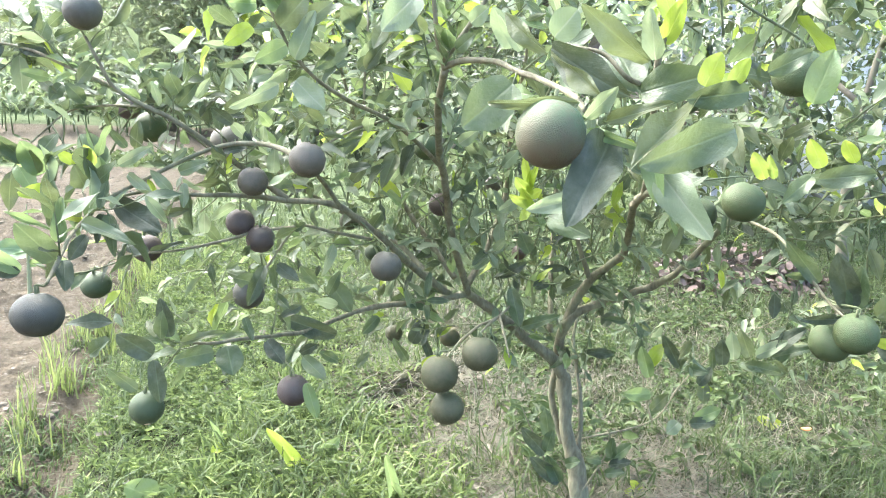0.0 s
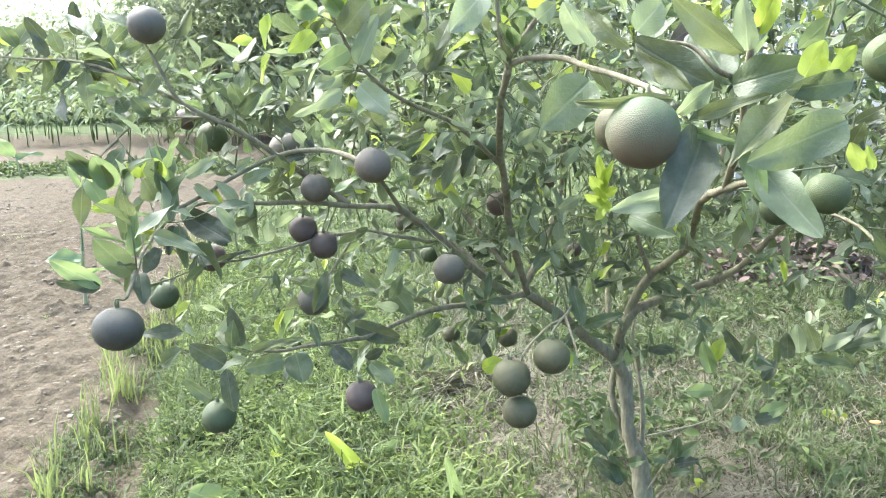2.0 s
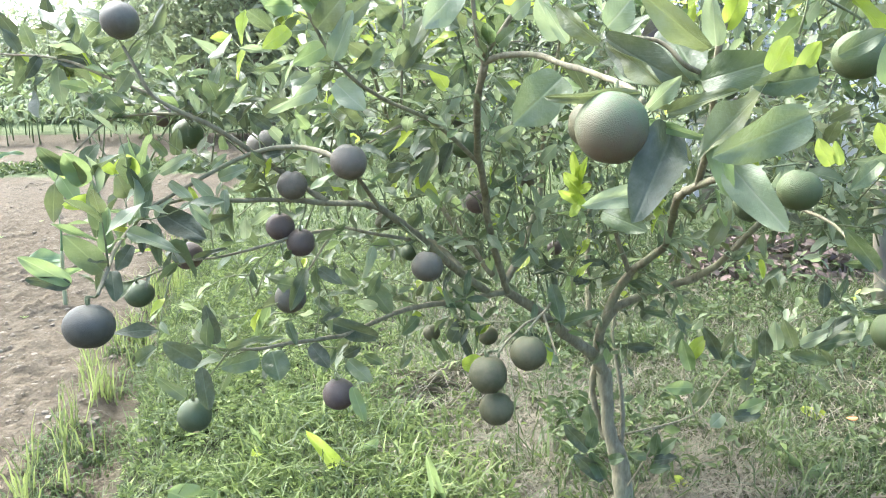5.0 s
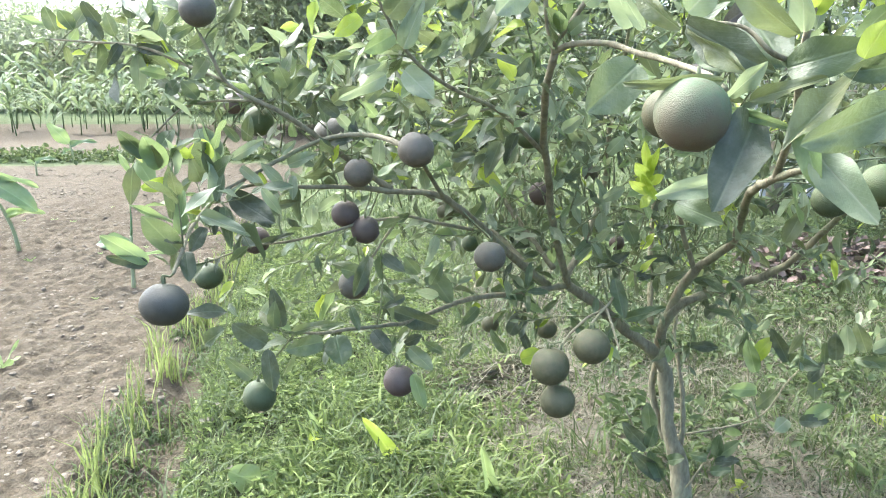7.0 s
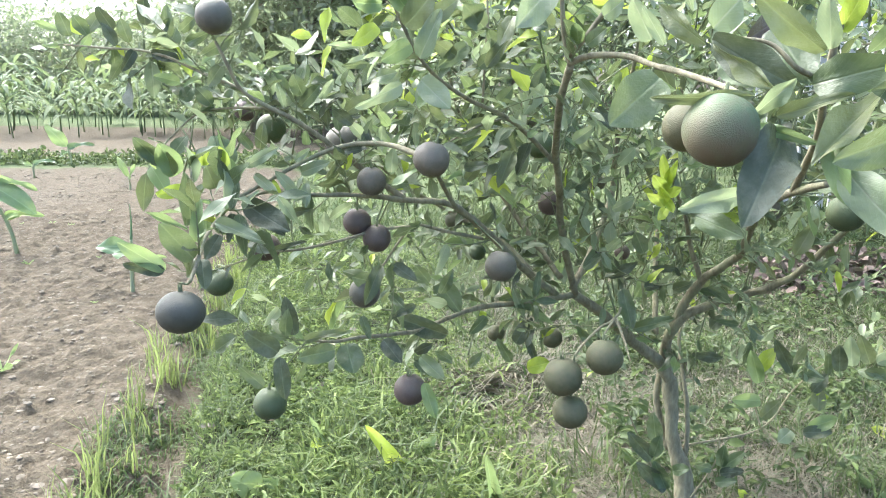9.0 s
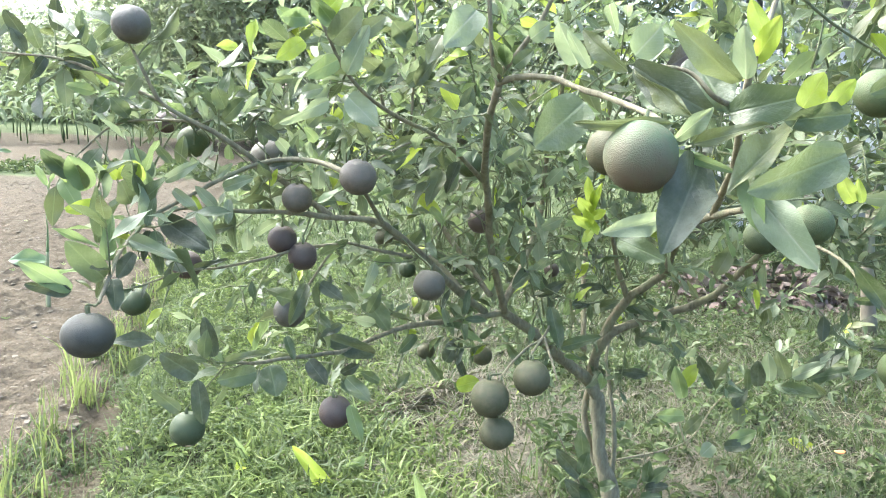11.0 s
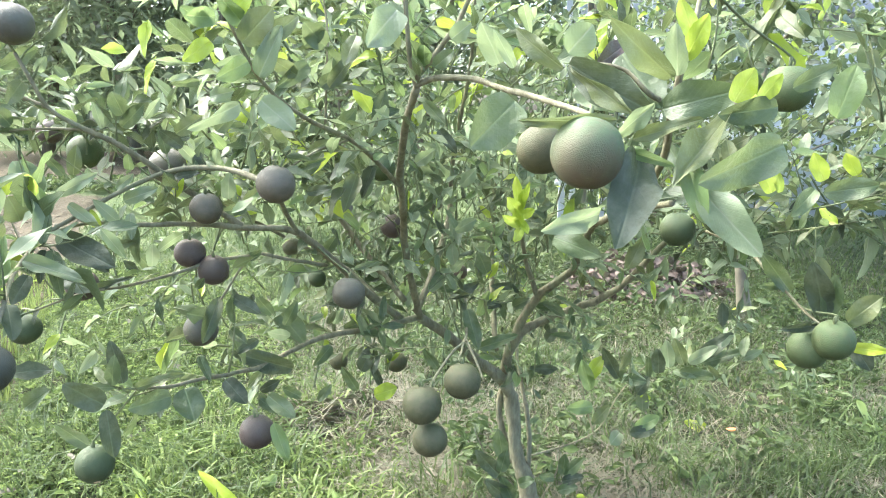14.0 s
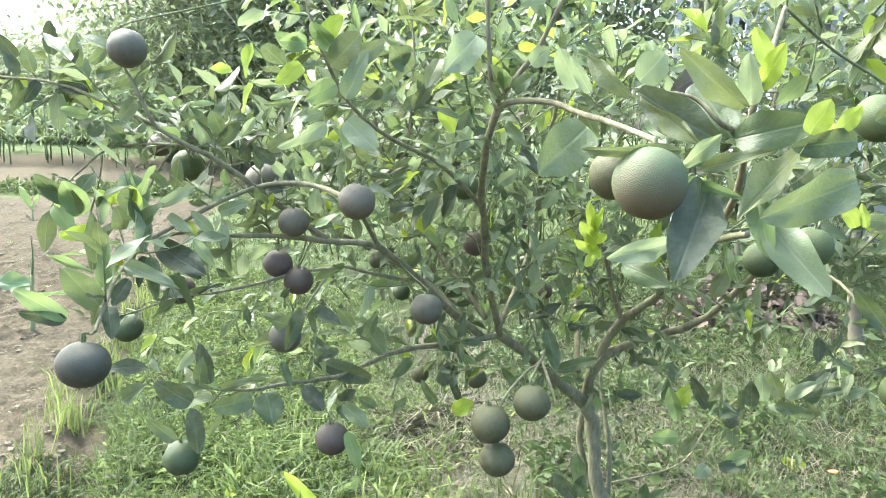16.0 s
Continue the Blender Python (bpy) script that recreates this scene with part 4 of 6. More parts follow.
big_leaf((-0.257, 1.467, 0.988), (-0.321, 1.405, 0.993), 0.043, 10, "mid", 0.1)
big_leaf((-0.233, 1.489, 0.993), (-0.213, 1.438, 0.948), 0.058, 0, "mid", 0.1)
big_leaf((-0.387, 1.373, 0.944), (-0.428, 1.343, 0.999), 0.025, 10, "mid", 0.1)
big_leaf((-0.360, 1.405, 0.995), (-0.348, 1.386, 0.908), 0.035, 0, "dark", 0.1)
big_leaf((-0.012, 1.764, 0.920), (-0.143, 1.694, 0.987), 0.048, 10, "dark", 0.15)
big_leaf((0.474, 1.934, 1.000), (0.490, 1.872, 0.903), 0.043, 0, "mid", 0.1)
big_leaf((0.503, 1.911, 0.890), (0.599, 1.862, 0.939), 0.034, 10, "mid", 0.1)
big_leaf((0.365, 1.943, 1.051), (0.447, 1.941, 1.132), 0.031, 20, "pale", 0.3)
big_leaf((0.144, 1.280, 1.699), (0.087, 1.204, 1.636), 0.057, 0, "pale", 0.1)
big_leaf((-0.076, 1.437, 1.591), (-0.037, 1.416, 1.681), 0.041, 20, "pale", 0.1)
big_leaf((-0.074, 1.428, 1.551), (-0.019, 1.377, 1.501), 0.049, 0, "pale", 0.1)
big_leaf((-0.158, 1.448, 1.651), (-0.200, 1.398, 1.614), 0.034, 0, "bright", 0.1)
big_leaf((-0.149, 1.457, 1.693), (-0.193, 1.414, 1.689), 0.037, 0, "young", 0.1)
big_leaf((-0.095, 1.463, 1.620), (-0.147, 1.414, 1.586), 0.039, 10, "young", 0.1)
big_leaf((-0.105, 1.449, 1.651), (-0.050, 1.422, 1.710), 0.054, 0, "olive", 0.1)
big_leaf((-0.112, 1.467, 1.544), (-0.197, 1.414, 1.496), 0.031, 30, "pale", 0.1)
big_leaf((0.053, 1.556, 1.659), (0.011, 1.523, 1.700), 0.046, 0, "mid", 0.1)
big_leaf((0.059, 1.539, 1.579), (0.113, 1.516, 1.656), 0.030, 20, "olive", 0.1)
big_leaf((0.018, 1.548, 1.625), (-0.040, 1.496, 1.578), 0.035, 10, "mid", 0.1)
big_leaf((0.161, 1.654, 1.533), (0.121, 1.646, 1.594), 0.033, 0, "bright", 0.1)
big_leaf((0.168, 1.649, 1.509), (0.190, 1.645, 1.582), 0.033, 0, "mid", 0.1)
big_leaf((-0.171, 1.643, 1.133), (-0.203, 1.584, 1.054), 0.034, 0, "olive", 0.1)
big_leaf((-0.184, 1.634, 1.092), (-0.234, 1.616, 1.110), 0.040, 0, "mid", 0.1)
big_leaf((-0.040, 1.928, 1.021), (0.022, 1.873, 0.949), 0.062, 0, "mid", 0.1)
big_leaf((-0.065, 1.474, 0.912), (-0.040, 1.440, 0.844), 0.029, 0, "young", 0.1)
big_leaf((-0.074, 1.505, 0.960), (-0.023, 1.458, 0.927), 0.034, 0, "mid", 0.1)
big_leaf((-0.160, 1.568, 0.976), (-0.118, 1.520, 0.940), 0.038, 0, "dark", 0.1)
big_leaf((0.235, 2.071, 0.710), (0.300, 2.057, 0.734), 0.051, 0, "bright", 0.1)
big_leaf((-0.592, 1.425, 1.385), (-0.621, 1.405, 1.432), 0.030, -20, "olive", 0.08)
big_leaf((-0.556, 1.420, 1.365), (-0.575, 1.402, 1.420), 0.035, 17, "olive", 0.1)
big_leaf((-0.464, 1.505, 1.378), (-0.490, 1.487, 1.436), 0.044, 13, "pale", 0.16)
big_leaf((-0.437, 1.562, 1.405), (-0.463, 1.540, 1.446), 0.020, 9, "mid", 0.1)
big_leaf((-0.427, 1.592, 1.403), (-0.415, 1.572, 1.454), 0.028, 5, "olive", 0.25)
big_leaf((-0.437, 1.504, 1.374), (-0.364, 1.481, 1.415), 0.024, 1, "pale", 0.08)
big_leaf((-0.452, 1.456, 1.344), (-0.449, 1.437, 1.396), 0.028, -3, "young", 0.1)
big_leaf((-0.486, 1.454, 1.335), (-0.494, 1.433, 1.378), 0.043, -7, "olive", 0.16)
big_leaf((-0.536, 1.392, 1.331), (-0.572, 1.363, 1.337), 0.021, -11, "bright", 0.1)
big_leaf((-0.509, 1.339, 1.278), (-0.496, 1.330, 1.376), 0.029, -15, "mid", 0.25)
big_leaf((-0.500, 1.318, 1.275), (-0.567, 1.296, 1.314), 0.013, -19, "young", 0.08)
big_leaf((-0.481, 1.294, 1.260), (-0.464, 1.279, 1.329), 0.017, 18, "young", 0.1)
big_leaf((-0.472, 1.251, 1.250), (-0.515, 1.231, 1.298), 0.034, 14, "dark", 0.16)
big_leaf((-0.413, 1.446, 1.298), (-0.341, 1.404, 1.251), 0.036, 10, "dark", 0.1)
big_leaf((-0.457, 1.361, 1.283), (-0.371, 1.324, 1.257), 0.020, 6, "pale", 0.25)
big_leaf((-0.419, 1.500, 1.357), (-0.363, 1.461, 1.321), 0.022, 2, "pale", 0.08)
big_leaf((-0.480, 1.381, 1.284), (-0.465, 1.359, 1.320), 0.018, -2, "olive", 0.1)
big_leaf((-0.440, 1.404, 1.292), (-0.439, 1.362, 1.246), 0.019, -6, "dark", 0.16)
big_leaf((-0.447, 1.336, 1.263), (-0.465, 1.297, 1.226), 0.028, -10, "dark", 0.1)
big_leaf((-0.526, 1.505, 1.377), (-0.538, 1.480, 1.402), 0.022, -14, "bright", 0.25)
big_leaf((-0.521, 1.504, 1.375), (-0.505, 1.481, 1.406), 0.017, -18, "bright", 0.08)
big_leaf((-0.329, 1.614, 1.411), (-0.327, 1.590, 1.443), 0.021, 19, "young", 0.1)
big_leaf((-0.351, 1.585, 1.376), (-0.318, 1.561, 1.406), 0.018, 15, "pale", 0.16)
big_leaf((-0.338, 1.580, 1.353), (-0.272, 1.555, 1.380), 0.028, 11, "pale", 0.1)
big_leaf((-0.284, 1.597, 1.338), (-0.243, 1.578, 1.391), 0.014, 7, "olive", 0.25)
big_leaf((-0.357, 1.553, 1.323), (-0.363, 1.517, 1.297), 0.023, 3, "mid", 0.08)
big_leaf((-0.327, 1.575, 1.330), (-0.321, 1.534, 1.285), 0.021, -1, "pale", 0.1)
big_leaf((-0.381, 1.540, 1.307), (-0.384, 1.517, 1.342), 0.018, -5, "bright", 0.16)
big_leaf((-0.297, 1.611, 1.214), (-0.290, 1.591, 1.264), 0.027, -9, "pale", 0.1)
big_leaf((-0.378, 1.581, 1.263), (-0.320, 1.552, 1.273), 0.019, -13, "olive", 0.25)
big_leaf((-0.320, 1.589, 1.208), (-0.342, 1.565, 1.237), 0.016, -17, "dark", 0.08)
big_leaf((-0.401, 1.563, 1.180), (-0.324, 1.538, 1.210), 0.016, 20, "dark", 0.1)
big_leaf((-0.440, 1.519, 1.213), (-0.387, 1.486, 1.202), 0.036, 16, "dark", 0.16)
big_leaf((-0.168, 1.634, 1.416), (-0.162, 1.612, 1.454), 0.026, 12, "pale", 0.1)
big_leaf((-0.143, 1.620, 1.351), (-0.140, 1.600, 1.400), 0.031, 8, "pale", 0.25)
big_leaf((-0.019, 1.542, 1.464), (-0.066, 1.512, 1.467), 0.020, 4, "pale", 0.08)
big_leaf((0.003, 1.568, 1.399), (-0.008, 1.547, 1.441), 0.028, 0, "pale", 0.1)
big_leaf((-0.148, 1.622, 1.454), (-0.169, 1.598, 1.483), 0.023, -4, "young", 0.16)
big_leaf((-0.108, 1.674, 1.320), (-0.158, 1.644, 1.323), 0.025, -8, "mid", 0.1)
big_leaf((-0.008, 1.562, 1.418), (0.046, 1.535, 1.435), 0.016, -12, "mid", 0.25)
big_leaf((0.122, 1.694, 1.325), (0.173, 1.678, 1.391), 0.028, -16, "pale", 0.08)
big_leaf((0.084, 1.639, 1.447), (0.121, 1.601, 1.411), 0.021, -20, "mid", 0.1)
big_leaf((0.021, 1.599, 1.448), (0.061, 1.575, 1.476), 0.023, 17, "olive", 0.16)
big_leaf((0.020, 1.661, 1.358), (0.072, 1.633, 1.370), 0.024, 13, "dark", 0.1)
big_leaf((0.116, 1.789, 1.292), (0.150, 1.751, 1.260), 0.021, 9, "young", 0.25)
big_leaf((0.144, 1.819, 1.149), (0.201, 1.793, 1.172), 0.016, 5, "pale", 0.08)
big_leaf((0.111, 1.771, 1.208), (0.130, 1.733, 1.179), 0.021, 1, "pale", 0.1)
big_leaf((-0.108, 1.691, 1.210), (-0.082, 1.664, 1.229), 0.020, -3, "mid", 0.16)
big_leaf((-0.213, 1.619, 1.163), (-0.196, 1.594, 1.189), 0.017, -7, "mid", 0.1)
big_leaf((0.455, 2.031, 1.007), (0.533, 2.010, 1.051), 0.031, -11, "dark", 0.25)
big_leaf((0.502, 1.851, 1.119), (0.471, 1.834, 1.179), 0.041, -15, "mid", 0.08)
big_leaf((0.563, 2.115, 0.925), (0.593, 2.101, 1.004), 0.039, -19, "young", 0.1)
big_leaf((0.662, 2.164, 0.919), (0.744, 2.144, 0.967), 0.033, 18, "olive", 0.16)
big_leaf((0.211, 2.180, 0.748), (0.248, 2.167, 0.830), 0.048, 14, "dark", 0.1)
big_leaf((0.276, 2.188, 0.695), (0.237, 2.178, 0.785), 0.027, 10, "dark", 0.25)
big_leaf((0.429, 2.083, 0.778), (0.383, 2.067, 0.844), 0.029, 6, "mid", 0.08)
big_leaf((0.305, 2.100, 0.852), (0.344, 2.078, 0.894), 0.020, 2, "mid", 0.1)
big_leaf((0.156, 1.820, 1.155), (0.207, 1.792, 1.168), 0.014, -2, "pale", 0.16)
big_leaf((0.140, 2.018, 0.936), (0.198, 1.993, 0.964), 0.031, -6, "mid", 0.1)
big_leaf((0.119, 2.069, 0.935), (0.141, 2.048, 0.981), 0.025, -10, "pale", 0.25)
big_leaf((0.742, 2.366, 0.678), (0.777, 2.325, 0.632), 0.037, -14, "dark", 0.08)
big_leaf((0.874, 2.454, 0.615), (0.976, 2.422, 0.611), 0.038, -18, "dark", 0.1)
big_leaf((0.905, 2.378, 0.737), (0.929, 2.359, 0.790), 0.045, 19, "dark", 0.16)
big_leaf((0.198, 2.168, 0.692), (0.150, 2.155, 0.772), 0.032, 15, "mid", 0.1)
big_leaf((0.099, 1.960, 0.908), (0.058, 1.922, 0.871), 0.032, 11, "mid", 0.25)
big_leaf((-0.211, 1.589, 1.025), (-0.189, 1.549, 0.984), 0.021, 7, "mid", 0.08)
big_leaf((-0.151, 1.657, 1.059), (-0.116, 1.621, 1.036), 0.024, 3, "mid", 0.1)
big_leaf((-0.091, 1.670, 1.028), (-0.137, 1.636, 1.010), 0.022, -1, "dark", 0.16)
big_leaf((-0.058, 1.701, 1.076), (-0.092, 1.681, 1.123), 0.027, -5, "mid", 0.1)
big_leaf((-0.030, 1.734, 1.038), (-0.003, 1.715, 1.094), 0.028, -9, "mid", 0.25)
big_leaf((-0.089, 1.608, 0.930), (-0.049, 1.583, 0.960), 0.024, -13, "dark", 0.08)
big_leaf((-0.002, 1.622, 0.904), (-0.042, 1.599, 0.937), 0.024, -17, "mid", 0.1)
big_leaf((0.042, 1.694, 0.861), (0.068, 1.673, 0.906), 0.022, 20, "mid", 0.16)
big_leaf((-0.199, 1.500, 1.611), (-0.257, 1.469, 1.618), 0.014, -20, "pale", 0.08)
big_leaf((-0.182, 1.494, 1.583), (-0.229, 1.461, 1.576), 0.016, 17, "mid", 0.1)
big_leaf((-0.165, 1.488, 1.555), (-0.126, 1.461, 1.566), 0.028, 13, "pale", 0.16)
big_leaf((-0.327, 1.569, 1.518), (-0.342, 1.548, 1.561), 0.036, 9, "mid", 0.1)
big_leaf((-0.237, 1.594, 1.484), (-0.190, 1.572, 1.516), 0.032, 5, "olive", 0.25)
big_leaf((-0.332, 1.575, 1.496), (-0.288, 1.554, 1.540), 0.029, 1, "mid", 0.08)
big_leaf((-0.227, 1.609, 1.457), (-0.266, 1.585, 1.490), 0.027, -3, "dark", 0.1)
big_leaf((-0.158, 1.536, 1.491), (-0.125, 1.513, 1.524), 0.026, -7, "mid", 0.16)
big_leaf((-0.286, 1.538, 1.512), (-0.253, 1.516, 1.551), 0.018, -11, "pale", 0.1)
big_leaf((-0.366, 1.563, 1.493), (-0.370, 1.542, 1.538), 0.017, -15, "pale", 0.25)
big_leaf((-0.831, 1.699, 1.644), (-0.848, 1.677, 1.685), 0.032, -19, "mid", 0.08)
big_leaf((-0.764, 1.682, 1.655), (-0.788, 1.661, 1.702), 0.032, 18, "dark", 0.1)
big_leaf((-0.720, 1.657, 1.627), (-0.729, 1.636, 1.674), 0.028, 14, "mid", 0.16)
big_leaf((-0.685, 1.665, 1.664), (-0.680, 1.649, 1.732), 0.031, 10, "dark", 0.1)
big_leaf((-0.627, 1.640, 1.638), (-0.623, 1.623, 1.701), 0.027, 6, "mid", 0.25)
big_leaf((-0.664, 1.636, 1.621), (-0.614, 1.618, 1.675), 0.025, 2, "mid", 0.08)
big_leaf((-0.595, 1.623, 1.649), (-0.551, 1.600, 1.680), 0.024, -2, "mid", 0.1)
big_leaf((-0.576, 1.597, 1.624), (-0.520, 1.572, 1.643), 0.024, -6, "mid", 0.16)
big_leaf((-0.532, 1.573, 1.600), (-0.462, 1.551, 1.635), 0.029, -10, "mid", 0.1)
big_leaf((-0.753, 1.665, 1.620), (-0.765, 1.643, 1.665), 0.025, -14, "dark", 0.25)
big_leaf((-0.903, 1.739, 1.649), (-0.961, 1.714, 1.677), 0.016, -18, "young", 0.08)
big_leaf((-0.890, 1.739, 1.644), (-0.901, 1.719, 1.695), 0.037, 19, "mid", 0.1)
big_leaf((-0.847, 1.720, 1.648), (-0.857, 1.696, 1.681), 0.039, 15, "bright", 0.16)
big_leaf((-0.710, 1.653, 1.610), (-0.722, 1.612, 1.565), 0.025, 11, "dark", 0.1)
big_leaf((-0.664, 1.632, 1.602), (-0.591, 1.600, 1.591), 0.025, 7, "dark", 0.25)
big_leaf((-0.493, 1.558, 1.576), (-0.509, 1.518, 1.536), 0.031, 3, "olive", 0.08)
big_leaf((-0.467, 1.552, 1.592), (-0.444, 1.527, 1.618), 0.019, -1, "pale", 0.1)
big_leaf((-0.594, 1.600, 1.543), (-0.638, 1.571, 1.555), 0.024, -5, "young", 0.16)
big_leaf((-0.577, 1.618, 1.531), (-0.590, 1.581, 1.501), 0.030, -9, "mid", 0.1)
big_leaf((-0.533, 1.611, 1.495), (-0.554, 1.588, 1.531), 0.032, -13, "mid", 0.25)
big_leaf((-0.626, 1.620, 1.543), (-0.578, 1.584, 1.513), 0.022, -17, "olive", 0.08)
big_leaf((-0.100, 1.456, 1.683), (-0.141, 1.434, 1.727), 0.037, 20, "young", 0.1)
big_leaf((-0.067, 1.450, 1.651), (-0.008, 1.431, 1.701), 0.037, 16, "olive", 0.16)
big_leaf((-0.127, 1.458, 1.693), (-0.083, 1.438, 1.742), 0.037, 12, "bright", 0.1)
big_leaf((-0.160, 1.455, 1.683), (-0.200, 1.427, 1.700), 0.032, 8, "young", 0.25)
big_leaf((-0.005, 1.522, 1.601), (-0.051, 1.496, 1.627), 0.032, 4, "olive", 0.08)
big_leaf((0.012, 1.555, 1.659), (0.051, 1.535, 1.702), 0.035, 0, "mid", 0.1)
big_leaf((0.043, 1.559, 1.580), (0.082, 1.536, 1.613), 0.030, -4, "mid", 0.16)
big_leaf((-0.027, 1.513, 1.465), (-0.074, 1.488, 1.500), 0.032, -8, "olive", 0.1)
big_leaf((0.083, 1.604, 1.497), (0.117, 1.581, 1.534), 0.032, -12, "mid", 0.25)
big_leaf((0.102, 1.458, 1.673), (0.073, 1.415, 1.618), 0.032, -16, "olive", 0.08)
big_leaf((0.130, 1.417, 1.669), (0.158, 1.381, 1.646), 0.031, -20, "mid", 0.1)
big_leaf((0.183, 1.585, 1.546), (0.144, 1.541, 1.487), 0.031, 17, "pale", 0.16)
big_leaf((0.225, 1.345, 1.614), (0.253, 1.321, 1.642), 0.028, 13, "mid", 0.1)
big_leaf((0.171, 1.402, 1.648), (0.130, 1.379, 1.685), 0.035, 9, "olive", 0.25)
big_leaf((0.244, 1.304, 1.659), (0.270, 1.279, 1.684), 0.033, 5, "pale", 0.08)
big_leaf((0.252, 1.538, 1.557), (0.287, 1.498, 1.512), 0.025, 1, "mid", 0.1)
big_leaf((0.295, 1.814, 1.410), (0.338, 1.792, 1.446), 0.033, -3, "pale", 0.16)
big_leaf((0.362, 1.860, 1.378), (0.313, 1.836, 1.415), 0.034, -7, "pale", 0.1)
big_leaf((0.344, 1.894, 1.301), (0.396, 1.874, 1.348), 0.032, -11, "mid", 0.25)
big_leaf((0.408, 1.805, 1.355), (0.442, 1.784, 1.399), 0.033, -15, "pale", 0.08)
big_leaf((0.418, 1.880, 1.229), (0.469, 1.857, 1.263), 0.032, -19, "pale", 0.1)
big_leaf((0.156, 1.790, 1.313), (0.104, 1.768, 1.357), 0.033, 18, "pale", 0.16)
big_leaf((0.130, 1.760, 1.413), (0.174, 1.722, 1.376), 0.032, 14, "mid", 0.1)
big_leaf((0.330, 1.731, 1.495), (0.363, 1.691, 1.451), 0.029, 10, "dark", 0.25)
big_leaf((0.028, 1.738, 1.319), (0.067, 1.720, 1.375), 0.030, 6, "olive", 0.08)
big_leaf((0.665, 2.158, 0.363), (0.575, 2.126, 0.471), 0.050, 0, "dark", 0.1)
big_leaf((0.673, 2.151, 0.428), (0.650, 2.135, 0.533), 0.050, 0, "mid", 0.1)
big_leaf((0.665, 2.141, 0.382), (0.674, 2.118, 0.465), 0.044, 0, "mid", 0.1)
big_leaf((0.719, 2.152, 0.261), (0.609, 2.121, 0.368), 0.054, 0, "dark", 0.1)
big_leaf((0.719, 2.151, 0.258), (0.662, 2.119, 0.373), 0.051, 0, "mid", 0.1)
big_leaf((0.739, 2.163, 0.317), (0.769, 2.108, 0.358), 0.039, 10, "mid", 0.1)
big_leaf((0.886, 2.140, 0.348), (0.881, 2.118, 0.432), 0.039, 0, "mid", 0.1)
big_leaf((0.890, 2.139, 0.344), (0.942, 2.110, 0.415), 0.039, 0, "mid", 0.1)
big_leaf((0.882, 2.135, 0.326), (0.942, 2.097, 0.357), 0.036, 10, "dark", 0.1)
big_leaf((0.867, 2.130, 0.297), (0.919, 2.091, 0.325), 0.036, 10, "mid", 0.1)
big_leaf((0.855, 2.140, 0.341), (0.790, 2.110, 0.369), 0.033, 10, "mid", 0.1)
big_leaf((1.261, 2.486, 0.534), (1.182, 2.478, 0.662), 0.050, 0, "dark", 0.1)
big_leaf((1.282, 2.484, 0.534), (1.356, 2.437, 0.528), 0.050, 10, "mid", 0.1)
big_leaf((1.333, 2.466, 0.468), (1.377, 2.459, 0.541), 0.046, 0, "dark", 0.1)
big_leaf((1.355, 2.468, 0.482), (1.343, 2.431, 0.408), 0.051, 0, "olive", 0.1)
big_leaf((1.344, 2.462, 0.451), (1.380, 2.440, 0.459), 0.030, 0, "bright", 0.1)
big_leaf((1.419, 2.459, 0.551), (1.396, 2.443, 0.657), 0.054, 0, "dark", 0.1)
big_leaf((1.462, 2.460, 0.572), (1.434, 2.447, 0.687), 0.054, 0, "pale", 0.1)
big_leaf((1.525, 2.458, 0.582), (1.467, 2.446, 0.693), 0.054, 0, "olive", 0.1)
big_leaf((1.546, 2.458, 0.586), (1.636, 2.408, 0.663), 0.050, 10, "pale", 0.1)
big_leaf((1.588, 2.459, 0.602), (1.709, 2.414, 0.711), 0.062, 10, "dark", 0.1)
big_leaf((1.609, 2.453, 0.581), (1.738, 2.396, 0.642), 0.054, 20, "mid", 0.1)
big_leaf((1.504, 2.454, 0.557), (1.634, 2.381, 0.542), 0.046, 10, "mid", 0.1)
big_leaf((1.152, 2.502, 0.486), (1.106, 2.493, 0.614), 0.055, 0, "young", 0.1)
big_leaf((1.142, 2.512, 0.528), (1.190, 2.490, 0.624), 0.055, 0, "bright", 0.1)
big_leaf((1.157, 2.488, 0.423), (1.039, 2.458, 0.440), 0.055, 0, "young", 0.1)
big_leaf((1.320, 2.438, 0.338), (1.402, 2.404, 0.396), 0.055, 0, "young", 0.1)
big_leaf((1.299, 2.436, 0.323), (1.384, 2.394, 0.345), 0.050, 10, "dark", 0.1)
big_leaf((1.257, 2.439, 0.328), (1.196, 2.397, 0.305), 0.055, 0, "pale", 0.1)
big_leaf((1.160, 2.474, 0.361), (1.207, 2.447, 0.439), 0.047, 0, "olive", 0.1)
big_leaf((0.928, 1.141, 1.180), (0.883, 1.133, 1.283), 0.048, 0, "dark", 0.1)
big_leaf((0.934, 1.139, 1.178), (0.921, 1.118, 1.261), 0.038, 0, "mid", 0.1)
big_leaf((0.911, 1.215, 1.209), (0.834, 1.210, 1.287), 0.033, 0, "mid", 0.1)
big_leaf((0.920, 1.140, 1.162), (0.825, 1.125, 1.164), 0.019, 0, "dark", 0.1)
big_leaf((0.969, 1.128, 1.169), (0.999, 1.089, 1.226), 0.042, 0, "olive", 0.1)
big_leaf((0.968, 1.119, 1.125), (1.007, 1.067, 1.129), 0.023, 0, "bright", 0.1)
big_leaf((0.989, 1.136, 1.132), (1.008, 1.100, 1.081), 0.036, 0, "dark", 0.1)
big_leaf((0.908, 1.229, 1.218), (0.844, 1.216, 1.223), 0.018, 0, "mid", 0.1)
